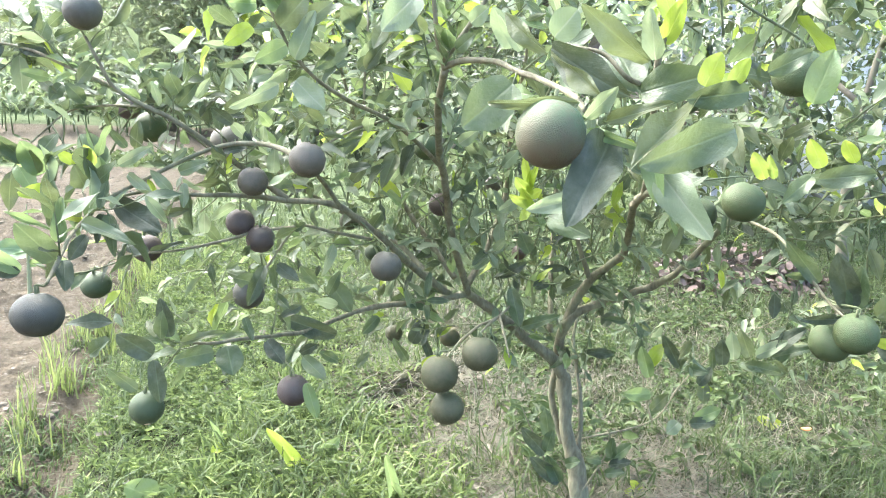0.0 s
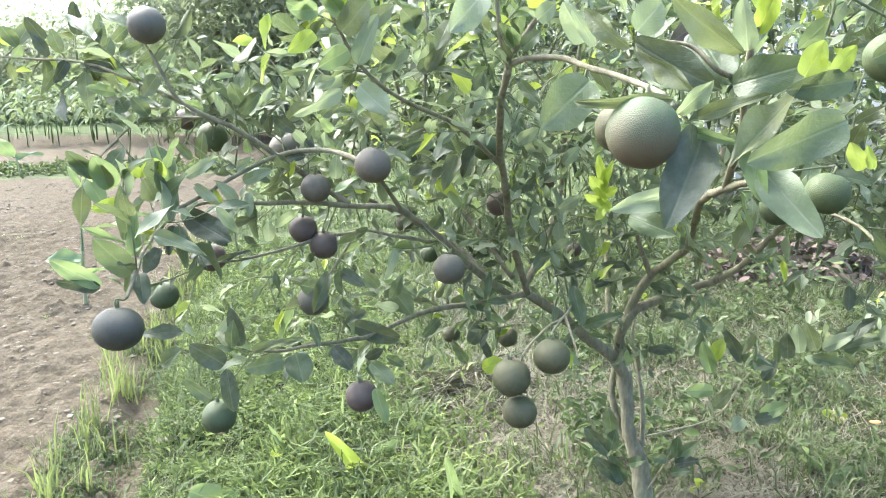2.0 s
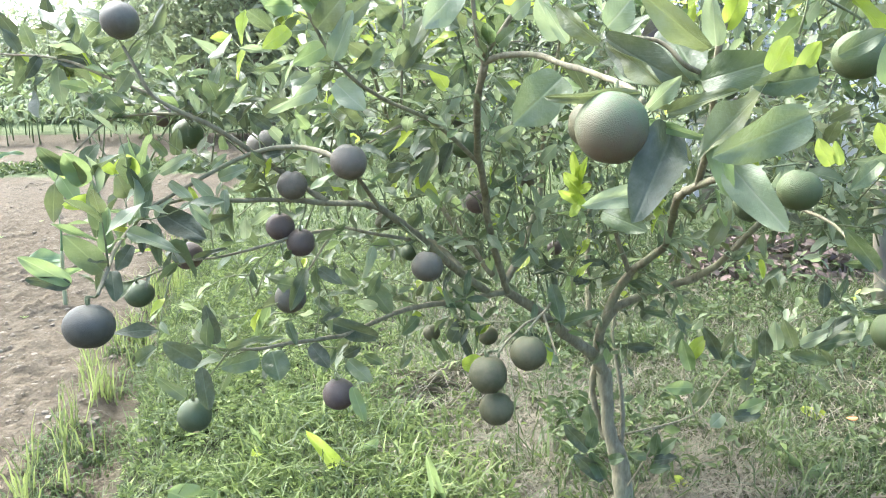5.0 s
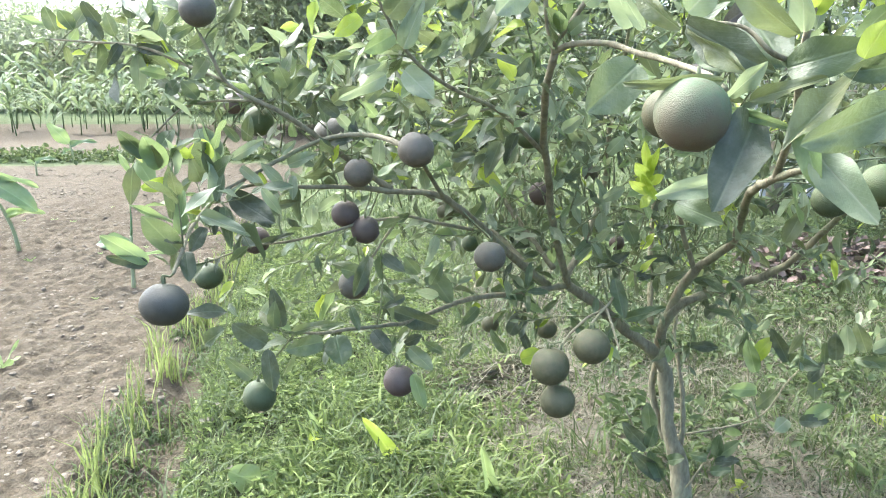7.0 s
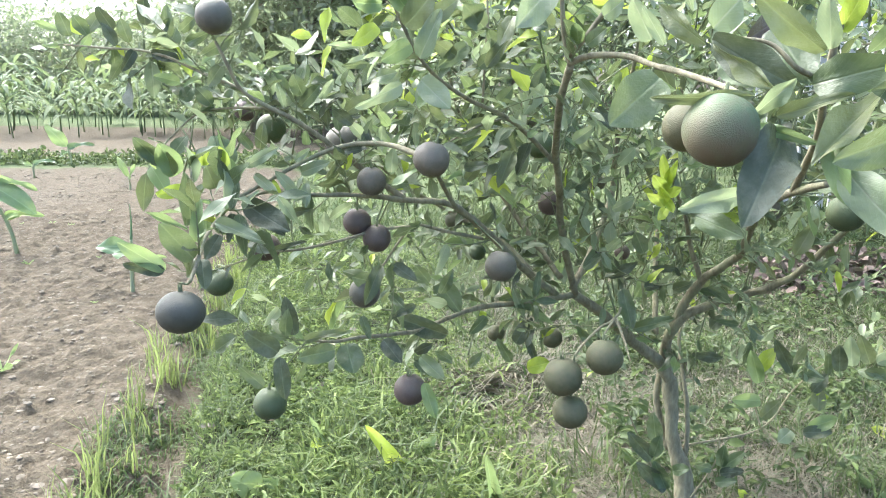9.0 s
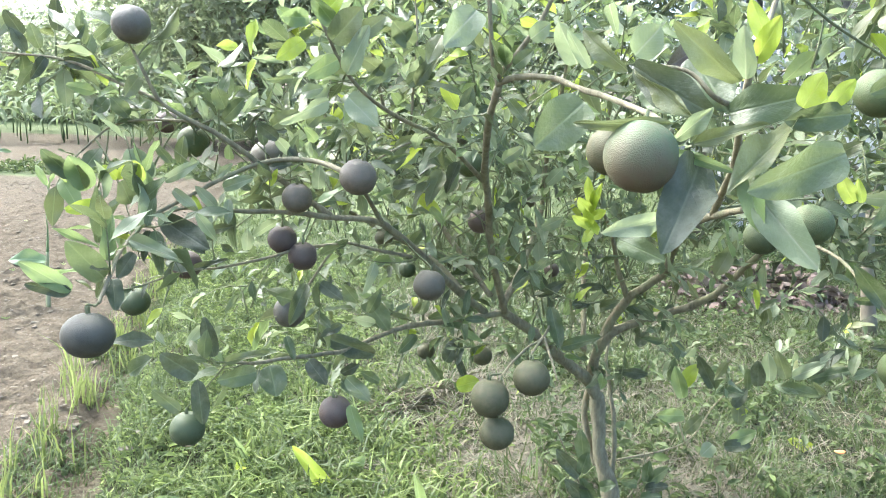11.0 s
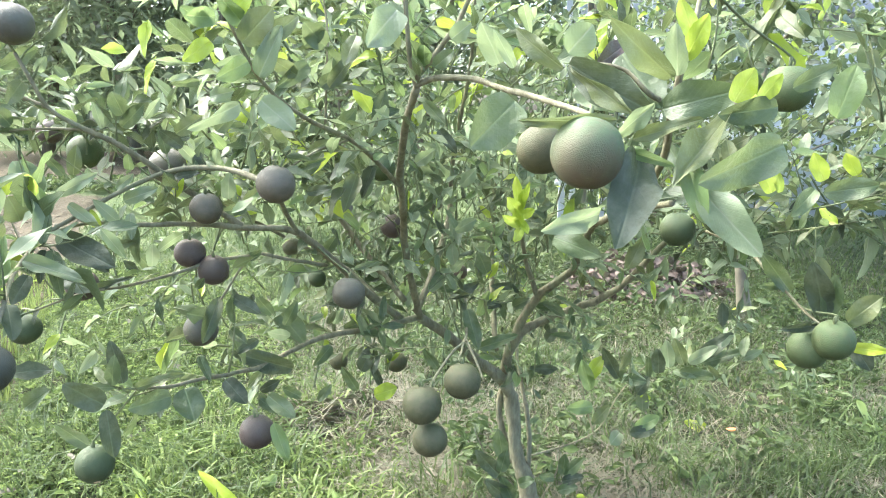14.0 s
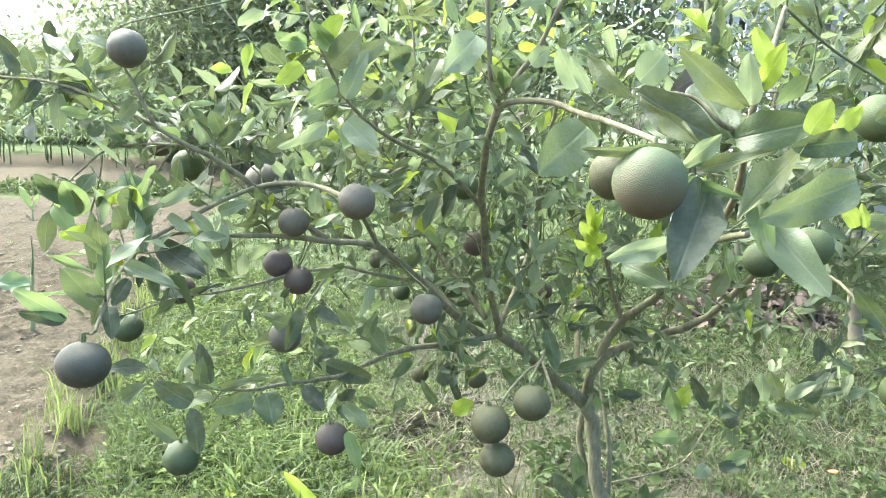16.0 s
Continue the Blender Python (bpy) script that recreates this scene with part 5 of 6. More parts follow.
big_leaf((0.338, 1.197, 1.389), (0.328, 1.186, 1.435), 0.016, 0, "bright", 0.1)
big_leaf((0.338, 1.194, 1.376), (0.352, 1.184, 1.426), 0.012, 0, "bright", 0.1)
big_leaf((0.340, 1.193, 1.371), (0.313, 1.178, 1.401), 0.022, 0, "bright", 0.1)
big_leaf((0.342, 1.192, 1.367), (0.358, 1.175, 1.381), 0.017, 0, "bright", 0.1)
big_leaf((0.340, 1.194, 1.376), (0.341, 1.182, 1.414), 0.015, 0, "bright", 0.1)
big_leaf((0.340, 1.188, 1.351), (0.303, 1.172, 1.372), 0.017, 0, "bright", 0.1)
big_leaf((0.340, 1.187, 1.346), (0.321, 1.163, 1.331), 0.017, 0, "bright", 0.1)
big_leaf((0.342, 1.188, 1.351), (0.323, 1.174, 1.383), 0.017, 0, "bright", 0.1)
big_leaf((0.341, 1.190, 1.360), (0.345, 1.166, 1.343), 0.015, 0, "bright", 0.1)


def weed_plant(base, shoots, label):
    """A broad-leaved weed: long leaves from one root, given by tip, width and kind."""
    top = new("broadleaf_weed")
    top.location = base
    tagged(top, label, "weed plant")
    for tip, width, kind in shoots:
        b, e = np.zeros(3), np.array(tip) - np.array(base)
        y = unit(e)
        x = unit(np.cross(y, (0.0, -0.8, 0.6)))
        ob = new("leaf", BIG_MESH.get((1, kind)) or BIG_MESH[0, kind])
        m = Matrix.Identity(4)
        ln = float(np.linalg.norm(e))
        for col, axis in enumerate((x * width, y * ln, np.cross(x, y) * ln)):
            m.col[col] = (*axis, 0)
        ob.parent = top
        ob.matrix_basis = m


weed_plant((-0.520, 2.925, 0.000), [((-0.537, 2.759, 0.102), 0.070, "bright"), ((-0.421, 3.066, 0.085), 0.049, "pale"), ((-0.561, 2.811, 0.170), 0.028, "young")], "low weed with yellow and pale dry leaves")
weed_plant((-0.190, 2.729, 0.000), [((-0.291, 2.587, 0.238), 0.063, "bright"), ((-0.328, 2.634, 0.085), 0.028, "young")], "bright yellow-green long-leaved weed")
weed_plant((-0.148, 2.781, 0.000), [((-0.052, 2.730, 0.136), 0.070, "young"), ((-0.231, 2.491, 0.034), 0.042, "mid")], "pale green broad-leaved weed")
weed_plant((0.182, 2.439, 0.000), [((0.148, 2.257, 0.272), 0.056, "young")], "upright pale green weed leaf")
weed_plant((-0.707, 2.543, 0.000), [((-0.810, 2.497, 0.085), 0.112, "young"), ((-0.646, 2.484, 0.085), 0.070, "young")], "low weed with broad pale leaves")
weed_plant((-0.478, 2.972, 0.000), [((-0.487, 2.658, 0.068), 0.042, "pale"), ((-0.636, 2.735, 0.051), 0.056, "mid")], "low grey-green weed in the grass")
weed_plant((2.037, 2.990, 0.000), [((1.913, 2.963, 0.085), 0.070, "bright")], "small yellow-green weed leaf in dry grass")
weed_plant((1.637, 2.566, 0.000), [((1.524, 2.408, 0.204), 0.035, "young"), ((1.544, 2.462, 0.136), 0.028, "young")], "upright pale shoot in dry grass")
weed_plant((1.790, 2.486, 0.000), [((1.574, 2.343, 0.085), 0.140, "young")], "low bright round weed leaf")
weed_plant((1.144, 2.445, 0.000), [((1.086, 2.398, 0.102), 0.056, "bright"), ((1.059, 2.365, 0.085), 0.056, "bright")], "yellow weed leaves beside the trunk")
weed_plant((2.706, 2.645, 0.000), [((2.579, 2.595, 0.272), 0.098, "young"), ((2.720, 2.565, 0.136), 0.056, "young")], "upright light green broad-leaved weed")
weed_plant((2.484, 2.314, 0.000), [((2.698, 2.414, 0.085), 0.140, "bright"), ((2.430, 2.363, 0.085), 0.084, "young")], "bright green broad-leaved weed")
weed_plant((2.312, 2.727, 0.000), [((2.217, 2.874, 0.102), 0.070, "young")], "pale green weed leaf")


# ---- grass and weeds ----
def blades(name, points, height, width, material, label, lean=0.5, parent=None):
    """Bent three-triangle blades standing at points (n, 3)."""
    n = len(points)
    a = rng.uniform(0, 6.283, n)
    h = height * rng.uniform(0.5, 1.3, n)
    w = width * rng.uniform(0.6, 1.3, n)
    ld = rng.uniform(0, 6.283, n)
    lm = h * lean * rng.uniform(0.1, 1.6, n)
    side = np.stack([np.cos(a), np.sin(a), np.zeros(n)], 1) * (w / 2)[:, None]
    bow = np.stack([np.cos(ld), np.sin(ld), np.zeros(n)], 1) * lm[:, None]
    up = np.stack([np.zeros(n), np.zeros(n), h], 1)
    b = points
    m = b + up * 0.6 + bow * 0.35
    tip = b + up * np.clip(1 - lean * 0.3, 0.3, 1) + bow
    v = np.stack([b - side, b + side, m - side * 0.8, m + side * 0.8, tip], 1).reshape(-1, 3)
    i = np.arange(n)[:, None] * 5
    t = np.concatenate([i + np.array([[0, 1, 3]]), i + np.array([[0, 3, 2]]), i + np.array([[2, 3, 4]])], 0)
    ob = bulk(name, v, t, material, parent)
    return tagged(ob, label, "grass", kind="stuff")


def scatter(count, x0, x1, y0, y1, keep):
    """Points on the ground, denser near y0, kept where keep(x, y) exceeds chance."""
    out = []
    while len(out) < count:
        x, y = rng.uniform(x0, x1), y0 + (y1 - y0) * rng.uniform() ** 1.6
        if keep(x, y) > rng.uniform():
            out.append((x, y, settle(x, y) - 0.004))
    return np.array(out)


def patch_noise(x, y, f=1.3, o=0.0):
    return 0.5 + 0.5 * noise.fractal(Vector((x * f + o, y * f, o)), 1.0, 2.0, 3)


def on_turf(x, y):
    return 1.0 if x - edge_x(y) > 0.05 + 0.03 * math.sin(5 * y) + 0.025 * math.sin(13 * y) else 0.0


def lush(x, y):
    """How green the turf is: rich along the soil's side, dry toward the trunk."""
    d = x - edge_x(y)
    return max(0.0, min(1.0, 1.25 - abs(d - 0.75) / 0.9)) * on_turf(x, y)


def bare(x, y):
    """The trodden patch round the foot of the tree, of straw and pale soil."""
    return math.exp(-((x - 0.75) / 0.62) ** 2 - ((y - 2.95) / 0.75) ** 2)


def dry(x, y):
    return on_turf(x, y) * min(1.0, 0.16 * max(0.0, min(1.0, x + 0.4)) + 1.3 * bare(x, y)) * max(0.0, patch_noise(x, y, 1.4, 4.0) * 1.6 - 0.35)


blades("grass", scatter(62000, -3.0, 5.5, 1.8, 10.0, lambda x, y: on_turf(x, y) * (1 - 0.8 * bare(x, y)) * max(0.05, patch_noise(x, y, 1.8) * 1.7 - 0.4)), 0.07, 0.0058, GRASS, "uneven green grass blades", 1.1)
blades("long_grass", scatter(9000, -1.6, 4.0, 2.0, 7.5, lambda x, y: on_turf(x, y) * max(0.0, patch_noise(x, y, 2.2, 15.0) * 2.4 - 1.0)), 0.19, 0.008, GRASS, "longer arching green grass in clumps", 1.0)
blades("dry_grass", scatter(26000, -0.6, 4.0, 1.8, 6.0, dry), 0.10, 0.0045, STRAW, "matted dry straw-coloured grass", 2.6)
blades("far_grass", scatter(16000, -5.0, 12.0, 8.0, 26.0, lambda x, y: on_turf(x, y)), 0.10, 0.02, GRASS, "far meadow grass", 0.8)

blades("lush_grass", scatter(44000, -2.6, 2.2, 1.9, 7.5, lambda x, y: lush(x, y) * max(0.03, patch_noise(x, y, 5.5, 21.0) * 2.6 - 0.95) * (1 - 0.9 * bare(x, y))), 0.052, 0.0100, WEED, "dense fresh green grass", 1.3)
blades("front_grass", scatter(2400, -0.6, 0.45, 2.25, 3.7, lambda x, y: (1 - 0.9 * bare(x, y)) * max(0.05, patch_noise(x, y, 3.0, 41.0) * 2.0 - 0.7)), 0.14, 0.013, WEED, "long broad green grass blades in tufts", 0.9)
blades("side_grass", scatter(22000, 0.9, 5.0, 2.0, 7.0, lambda x, y: (1 - 0.85 * bare(x, y)) * max(0.05, patch_noise(x, y, 2.6, 61.0) * 2.2 - 0.6)), 0.075, 0.009, GRASS, "fresh green grass beside the tree", 1.2)
blades("east_grass", scatter(9000, 5.0, 10.0, 3.0, 10.0, on_turf), 0.10, 0.016, GRASS, "green grass under the farther trees", 1.0)
blades("outer_grass", scatter(15000, -0.6, 5.0, -3.5, 1.9, on_turf), 0.08, 0.008, GRASS, "short green grass behind", 1.0)
weed = Heap()
wp = scatter(17000, -2.2, 1.8, 2.0, 7.0, lambda x, y: lush(x, y) * max(0.04, patch_noise(x, y, 4.5, 8.0) * 2.4 - 0.8))
n = len(wp)
wa, wl = rng.uniform(0, 6.283, n), rng.uniform(0.015, 0.055, n)
wp[:, 2] += rng.uniform(0.01, 0.085, n)
place_many(weed, TINY, wp, np.stack([np.cos(wa), np.sin(wa), rng.uniform(-0.1, 0.9, n)], 1), np.stack([0.4 * rng.normal(0, 1, n), 0.4 * rng.normal(0, 1, n) - 0.2, np.ones(n)], 1), wl, wl * rng.uniform(0.12, 0.36, n))
wp = scatter(9000, 0.7, 4.6, 2.5, 7.5, lambda x, y: max(0.02, patch_noise(x, y, 1.6, 31.0) * 2.0 - 0.75))
n = len(wp)
wa, wl = rng.uniform(0, 6.283, n), rng.uniform(0.02, 0.07, n)
wp[:, 2] += rng.uniform(0.01, 0.16, n)
place_many(weed, TINY, wp, np.stack([np.cos(wa), np.sin(wa), rng.uniform(-0.1, 0.9, n)], 1), np.stack([0.4 * rng.normal(0, 1, n), 0.4 * rng.normal(0, 1, n) - 0.2, np.ones(n)], 1), wl, wl * rng.uniform(0.3, 0.6, n), np.ones(n, int))
tagged(weed.mesh("weeds", [WEED, GRASS]), "bright green low broad-leaved weeds", "weeds", kind="stuff")

def tuft_line(y):
    """The row of tall tufts on the soil side of the bare strip; it nears the turf farther off."""
    return edge_x(y) - 0.06 - 0.18 * max(0.0, min(1.0, (5.0 - y) / 2.2))


tuft = []
for k in range(105):
    y = 2.2 + 5.0 * rng.uniform() ** 1.3
    x = tuft_line(y) + rng.normal(0, 0.075)
    for b in range(rng.integers(3, 9)):
        px, py = x + rng.normal(0, 0.02), y + rng.normal(0, 0.02)
        tuft.append((px, py, settle(px, py) - 0.005))
low = scatter(4600, -3.0, -0.6, 2.0, 8.0, lambda x, y: math.exp(-((x - tuft_line(y) - 0.07) / 0.15) ** 2) * max(0.0, patch_noise(x, y, 2.4, 51.0) * 2.4 - 0.7))
blades("edge_grass", low, 0.055, 0.009, GRASS, "low dark green grass along the soil edge", 1.0)
blades("tall_grass", np.array(tuft), 0.225, 0.0085, RICE, "tall yellow-green grass tufts along the soil edge", 0.4)

litter = Heap()
lp = scatter(260, -1.2, 3.2, 2.2, 5.5, lambda x, y: on_turf(x, y) * (0.35 if x < 0.2 else 1.0))
n = len(lp)
la, ll = rng.uniform(0, 6.283, n), rng.uniform(0.03, 0.075, n)
lp[:, 2] += rng.uniform(0.015, 0.06, n)
place_many(litter, SMALL, lp, np.stack([np.cos(la), np.sin(la), rng.normal(0, 0.25, n)], 1), rng.normal(0, 0.4, (n, 3)) + np.array((0, -0.2, 1.0)), ll, ll * rng.uniform(0.3, 0.5, n))
tagged(litter.mesh("fallen_leaves", STRAW), "dry pale fallen leaves scattered over grass", "leaf litter", kind="stuff")

# ---- soil clods ----
ico = bmesh.new()
bmesh.ops.create_icosphere(ico, subdivisions=1, radius=1.0)
ico_v = np.array([v.co[:] for v in ico.verts])
ico_t = np.array([[v.index for v in f.verts] for f in ico.faces])
ico.free()
clods = Heap()
cp = scatter(36000, -8.0, -0.6, 2.0, 13.0, lambda x, y: 1.0 if x < edge_x(y) - 0.12 else 0.0)
n = len(cp)
cr = np.where(rng.uniform(0, 1, n) < 0.84, rng.uniform(0.004, 0.012, n), rng.uniform(0.012, 0.027, n))
cp[:, 2] -= cr * 0.18
cv = cp[:, None, :] + ico_v[None] * rng.uniform(0.72, 1.22, (n, len(ico_v), 1)) * cr[:, None, None] * np.array((1, 1, 0.5))
clods.add(cv.reshape(-1, 3), (ico_t[None] + (np.arange(n) * len(ico_v))[:, None, None]).reshape(-1, 3))
clod_bed = clods.mesh("soil_clods", CLOD)
clod_bed.data.shade_flat()
tagged(clod_bed, "crumbly pale brown clods on tilled soil", "soil", kind="stuff")

# ---- heap of dead leaves ----
pile = Heap()
for k in range(1300):
    r, a = math.sqrt(rng.uniform()), rng.uniform(0, 6.283)
    x, y = 3.15 + 0.85 * r * math.cos(a), 5.6 + 0.6 * r * math.sin(a)
    z = settle(x, y) + 0.2 * (1 - r * r) * rng.uniform(0.4, 1.3) * patch_noise(x, y, 3.0, 2.0) * 1.8
    ln = rng.uniform(0.06, 0.13)
    pile.add(place(SMALL[rng.integers(len(SMALL))], np.array((x, y, z)), rng.normal(0, 1, 3) * np.array((1, 1, 0.5)), rng.normal(0, 0.6, 3) + np.array((0, 0, 1)), ln, ln * 0.5), SMALL[0][1])
tagged(pile.mesh("dead_leaf_heap", DRY_LEAF), "heap of reddish-brown dead leaves on the grass", "leaf heap", kind="stuff")


# ---- other trees ----
def tree_like(name, base, height, radius, leaf, count, material, label, trunk_r=0.05, lo=0.35, limbs_n=6, clump=0.3, far=False):
    """A trunk, bent limbs and a crown of leaf clumps with gaps."""
    base = np.array(base, float)
    top = new(name)
    top.location = base
    tagged(top, label, "tree")
    h = np.linspace(0, 1, 6)
    line = np.stack([0.04 * height * np.sin(3 * h + base[0]), 0.04 * height * np.cos(2 * h + base[1]) - 0.04 * height, h * height * 0.75], 1)
    bark = FAR_BARK
    line = smooth_line(line, 3)
    up = np.linspace(0, 1, len(line))
    v, t = tube_arrays(line, trunk_r * (1 - 0.65 * up) * (1 + 0.2 * np.exp(-up * 22)) * (1 + 0.05 * np.sin(up * 31)), 10)
    bulk("trunk", v, t, bark, top)
    leaves = Heap()
    for k in range(limbs_n):
        i = 5 + 3 * (k % 4)
        i = min(i, len(line) - 1)
        a = k * 2.4 + base[0]
        end = line[i] + np.array((math.cos(a) * radius * rng.uniform(0.5, 0.9), math.sin(a) * radius * rng.uniform(0.5, 0.9), height * rng.uniform(0.08, 0.25)))
        mid_p = 0.5 * (line[i] + end) + np.array((0, 0, 0.06 * height))
        lm = smooth_line([line[i], mid_p, end], 4)
        v, t = tube_arrays(lm, np.linspace(trunk_r * 0.45, trunk_r * 0.12, len(lm)), 6)
        bulk("limb", v, t, bark, top)
    clumps = []
    for k in range(max(12, count // 45)):
        d = unit(rng.normal(0, 1, 3)) * rng.uniform(0.35, 1.0) ** 0.6
        clumps.append(np.array((d[0] * radius, d[1] * radius, height * (lo + (1 - lo) * (0.5 + 0.5 * d[2])))))
    at = np.array(clumps)[np.arange(count) % len(clumps)] + rng.normal(0, clump * radius * 0.5, (count, 3))
    ln = leaf * rng.uniform(0.6, 1.3, count)
    place_many(leaves, [DIAMOND] if far else SMALL, at, rng.normal(0, 1, (count, 3)), rng.normal(0, 0.6, (count, 3)) + np.array((0, -0.3, 0.9)), ln, ln * 0.45,
               None if far else rng.choice(6, count, p=SHARES))
    leaves.mesh("crown", material, top)["kind"] = "stuff"
    return top


CITRUS = [LEAF[k] for k in KINDS]
tree_like("orange_tree", (3.52, 4.74, settle(3.52, 4.74)), 2.7, 1.5, 0.08, 2600, CITRUS, "neighbouring orange tree with a grey-brown trunk in grass", 0.05, 0.42)
tree_like("orange_tree", (6.3, 5.7, settle(6.3, 5.7)), 2.8, 1.6, 0.08, 3200, CITRUS, "orange tree with low leafy limbs on the grass", 0.05, 0.3)
tree_like("orange_tree", (0.9, 9.2, settle(0.9, 9.2)), 3.0, 1.6, 0.1, 3200, CITRUS, "orange tree with a dense crown deeper in the orchard", 0.05, 0.30)
tree_like("orange_tree", (4.2, 7.6, settle(4.2, 7.6)), 2.9, 1.6, 0.085, 3200, CITRUS, "leafy orange tree deeper in the orchard", 0.05, 0.30)
# The leaf colour of these trees carries the distance haze.
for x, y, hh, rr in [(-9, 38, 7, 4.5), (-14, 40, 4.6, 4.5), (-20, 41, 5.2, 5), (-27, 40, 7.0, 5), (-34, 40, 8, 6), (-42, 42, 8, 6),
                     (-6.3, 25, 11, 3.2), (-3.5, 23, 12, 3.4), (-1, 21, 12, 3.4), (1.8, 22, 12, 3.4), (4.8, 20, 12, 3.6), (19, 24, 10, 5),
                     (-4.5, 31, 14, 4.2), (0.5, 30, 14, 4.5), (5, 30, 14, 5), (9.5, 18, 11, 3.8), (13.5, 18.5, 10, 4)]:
    tree_like("broadleaf_tree", (x, y, 0), hh, rr, 0.28, 16000 if y > 35 else 9500, HAZED_FAR_LEAF, "tall leafy broadleaf tree at the edge of the field", 0.17, 0.05, 7, 0.42, True)


# ---- field crop ----
def crop_plant(height, seed):
    r = np.random.default_rng(seed)
    top = new("corn_plant")
    line = np.stack([0.03 * np.sin(np.linspace(0, 2, 5)), np.zeros(5), np.linspace(0, height * 0.85, 5)], 1)
    v, t = tube_arrays(line, np.linspace(0.018, 0.006, 5), 6)
    bulk("stalk", v, t, CROP_LEAF, top)
    for k in range(9):
        s = 0.30 + 0.66 * k / 9
        a = k * 2.5 + r.uniform(-0.4, 0.4)
        ln, d = height * r.uniform(0.40, 0.62), np.array((math.cos(a), math.sin(a), 0))
        base = np.array((0, 0, height * 0.85 * s))
        mid_line = [base + d * ln * u * 0.8 + np.array((0, 0, ln * (0.75 * u - 0.95 * u * u))) for u in np.linspace(0, 1, 6)]
        sd = np.cross(d, (0, 0, 1)) * 0.075
        vv = []
        for u, p in zip(np.linspace(0, 1, 6), mid_line):
            wd = math.sin(math.pi * (0.12 + 0.88 * u)) if u < 1 else 0.02
            vv += [p - sd * wd + (0, 0, 0.012 * wd), p, p + sd * wd + (0, 0, 0.012 * wd)]
        tt = []
        for i in range(5):
            for j in range(2):
                q = i * 3 + j
                tt += [(q, q + 1, q + 4), (q, q + 4, q + 3)]
        bulk("blade", np.array(vv), tt, CROP_LEAF, top)
    return tagged(top, "pale green corn plant with arching leaves", "corn plant", "corn in the field")


models = [crop_plant(2.25, s) for s in (1, 2, 3)]
spots = []
for row in range(7):
    for k in range(20):
        spots.append((-26 + k * 1.25 + rng.normal(0, 0.3) + row * 0.2, 21.4 + row * 1.35 + rng.normal(0, 0.3)))
for k, (x, y) in enumerate(spots):
    m = Matrix.Translation((x, y, 0)) @ Matrix.Rotation(rng.uniform(0, 6.28), 4, "Z") @ Matrix.Rotation(rng.normal(0, 0.08), 4, "X") @ Matrix.Scale(rng.uniform(0.62, 1.15), 4)
    if k < 3:
        models[k].matrix_basis = m
    else:
        copy_thing(models[k % 3], m)

# low weeds along the field's far bank
bank = Heap()
for k in range(5000):
    x, y = rng.uniform(-16, -2.5), 14.6 + rng.normal(0, 0.35)
    ln = rng.uniform(0.06, 0.14)
    bank.add(place(TINY[rng.integers(3)], np.array((x, y, rng.uniform(0, 0.34) * min(1.0, max(0.15, patch_noise(x, 0.0, 0.9, 71.0) * 1.9 - 0.45)))), rng.normal(0, 1, 3), rng.normal(0, 0.5, 3) + np.array((0, 0, 1)), ln, ln * 0.6), TINY[0][1])
tagged(bank.mesh("bank_weeds", GRASS), "dark green weeds along the field bank", "weeds", kind="stuff")


# ---- young banana plants on the soil ----
PADDLE = [leaf_shape(12, 6, f, c, 0.25, 60 + i, 0.5) for i, (f, c) in enumerate(((0.12, 0.25), (0.18, 0.4), (0.05, 0.1)))]


def young_banana(x, y, stem, spike, leaves, label, thick=0.017):
    """A sheathed stem along the points of stem, a rolled leaf standing on it, and paddle leaves: (height, way, length, width, shape, material)."""
    top = new("young_banana")
    top.location = (x, y, settle(x, y) - 0.01)
    tagged(top, label, "banana plant", "young banana plants")
    line = smooth_line(stem, 5)
    v, t = tube_arrays(line, np.linspace(thick, thick * 0.62, len(line)) * (1 + 0.06 * np.sin(np.linspace(0, 19, len(line)))), 9)
    bulk("stem", v, t, SHEATH, top)
    if spike:
        end = np.array(stem[-1])
        tip = end + np.array(spike)
        v, t = tube_arrays(smooth_line([end, 0.5 * (end + tip) + np.array((0.006, 0, 0)), tip], 5), np.linspace(thick * 0.6, 0.002, 11), 8)
        bulk("rolled_leaf", v, t, BANANA, top, "tightly rolled young leaf")
    for z, way, ln, wd, shape, material in leaves:
        k = int(np.argmin(np.abs(line[:, 2] - z)))
        v = place(PADDLE[shape], line[k], np.array(way, float), np.array((0.1, -0.75, 0.65)), ln, wd)
        leaf = bulk("leaf", v, PADDLE[shape][1], material, top)
        leaf_uv(leaf.data, PADDLE[shape][0][:, :2])


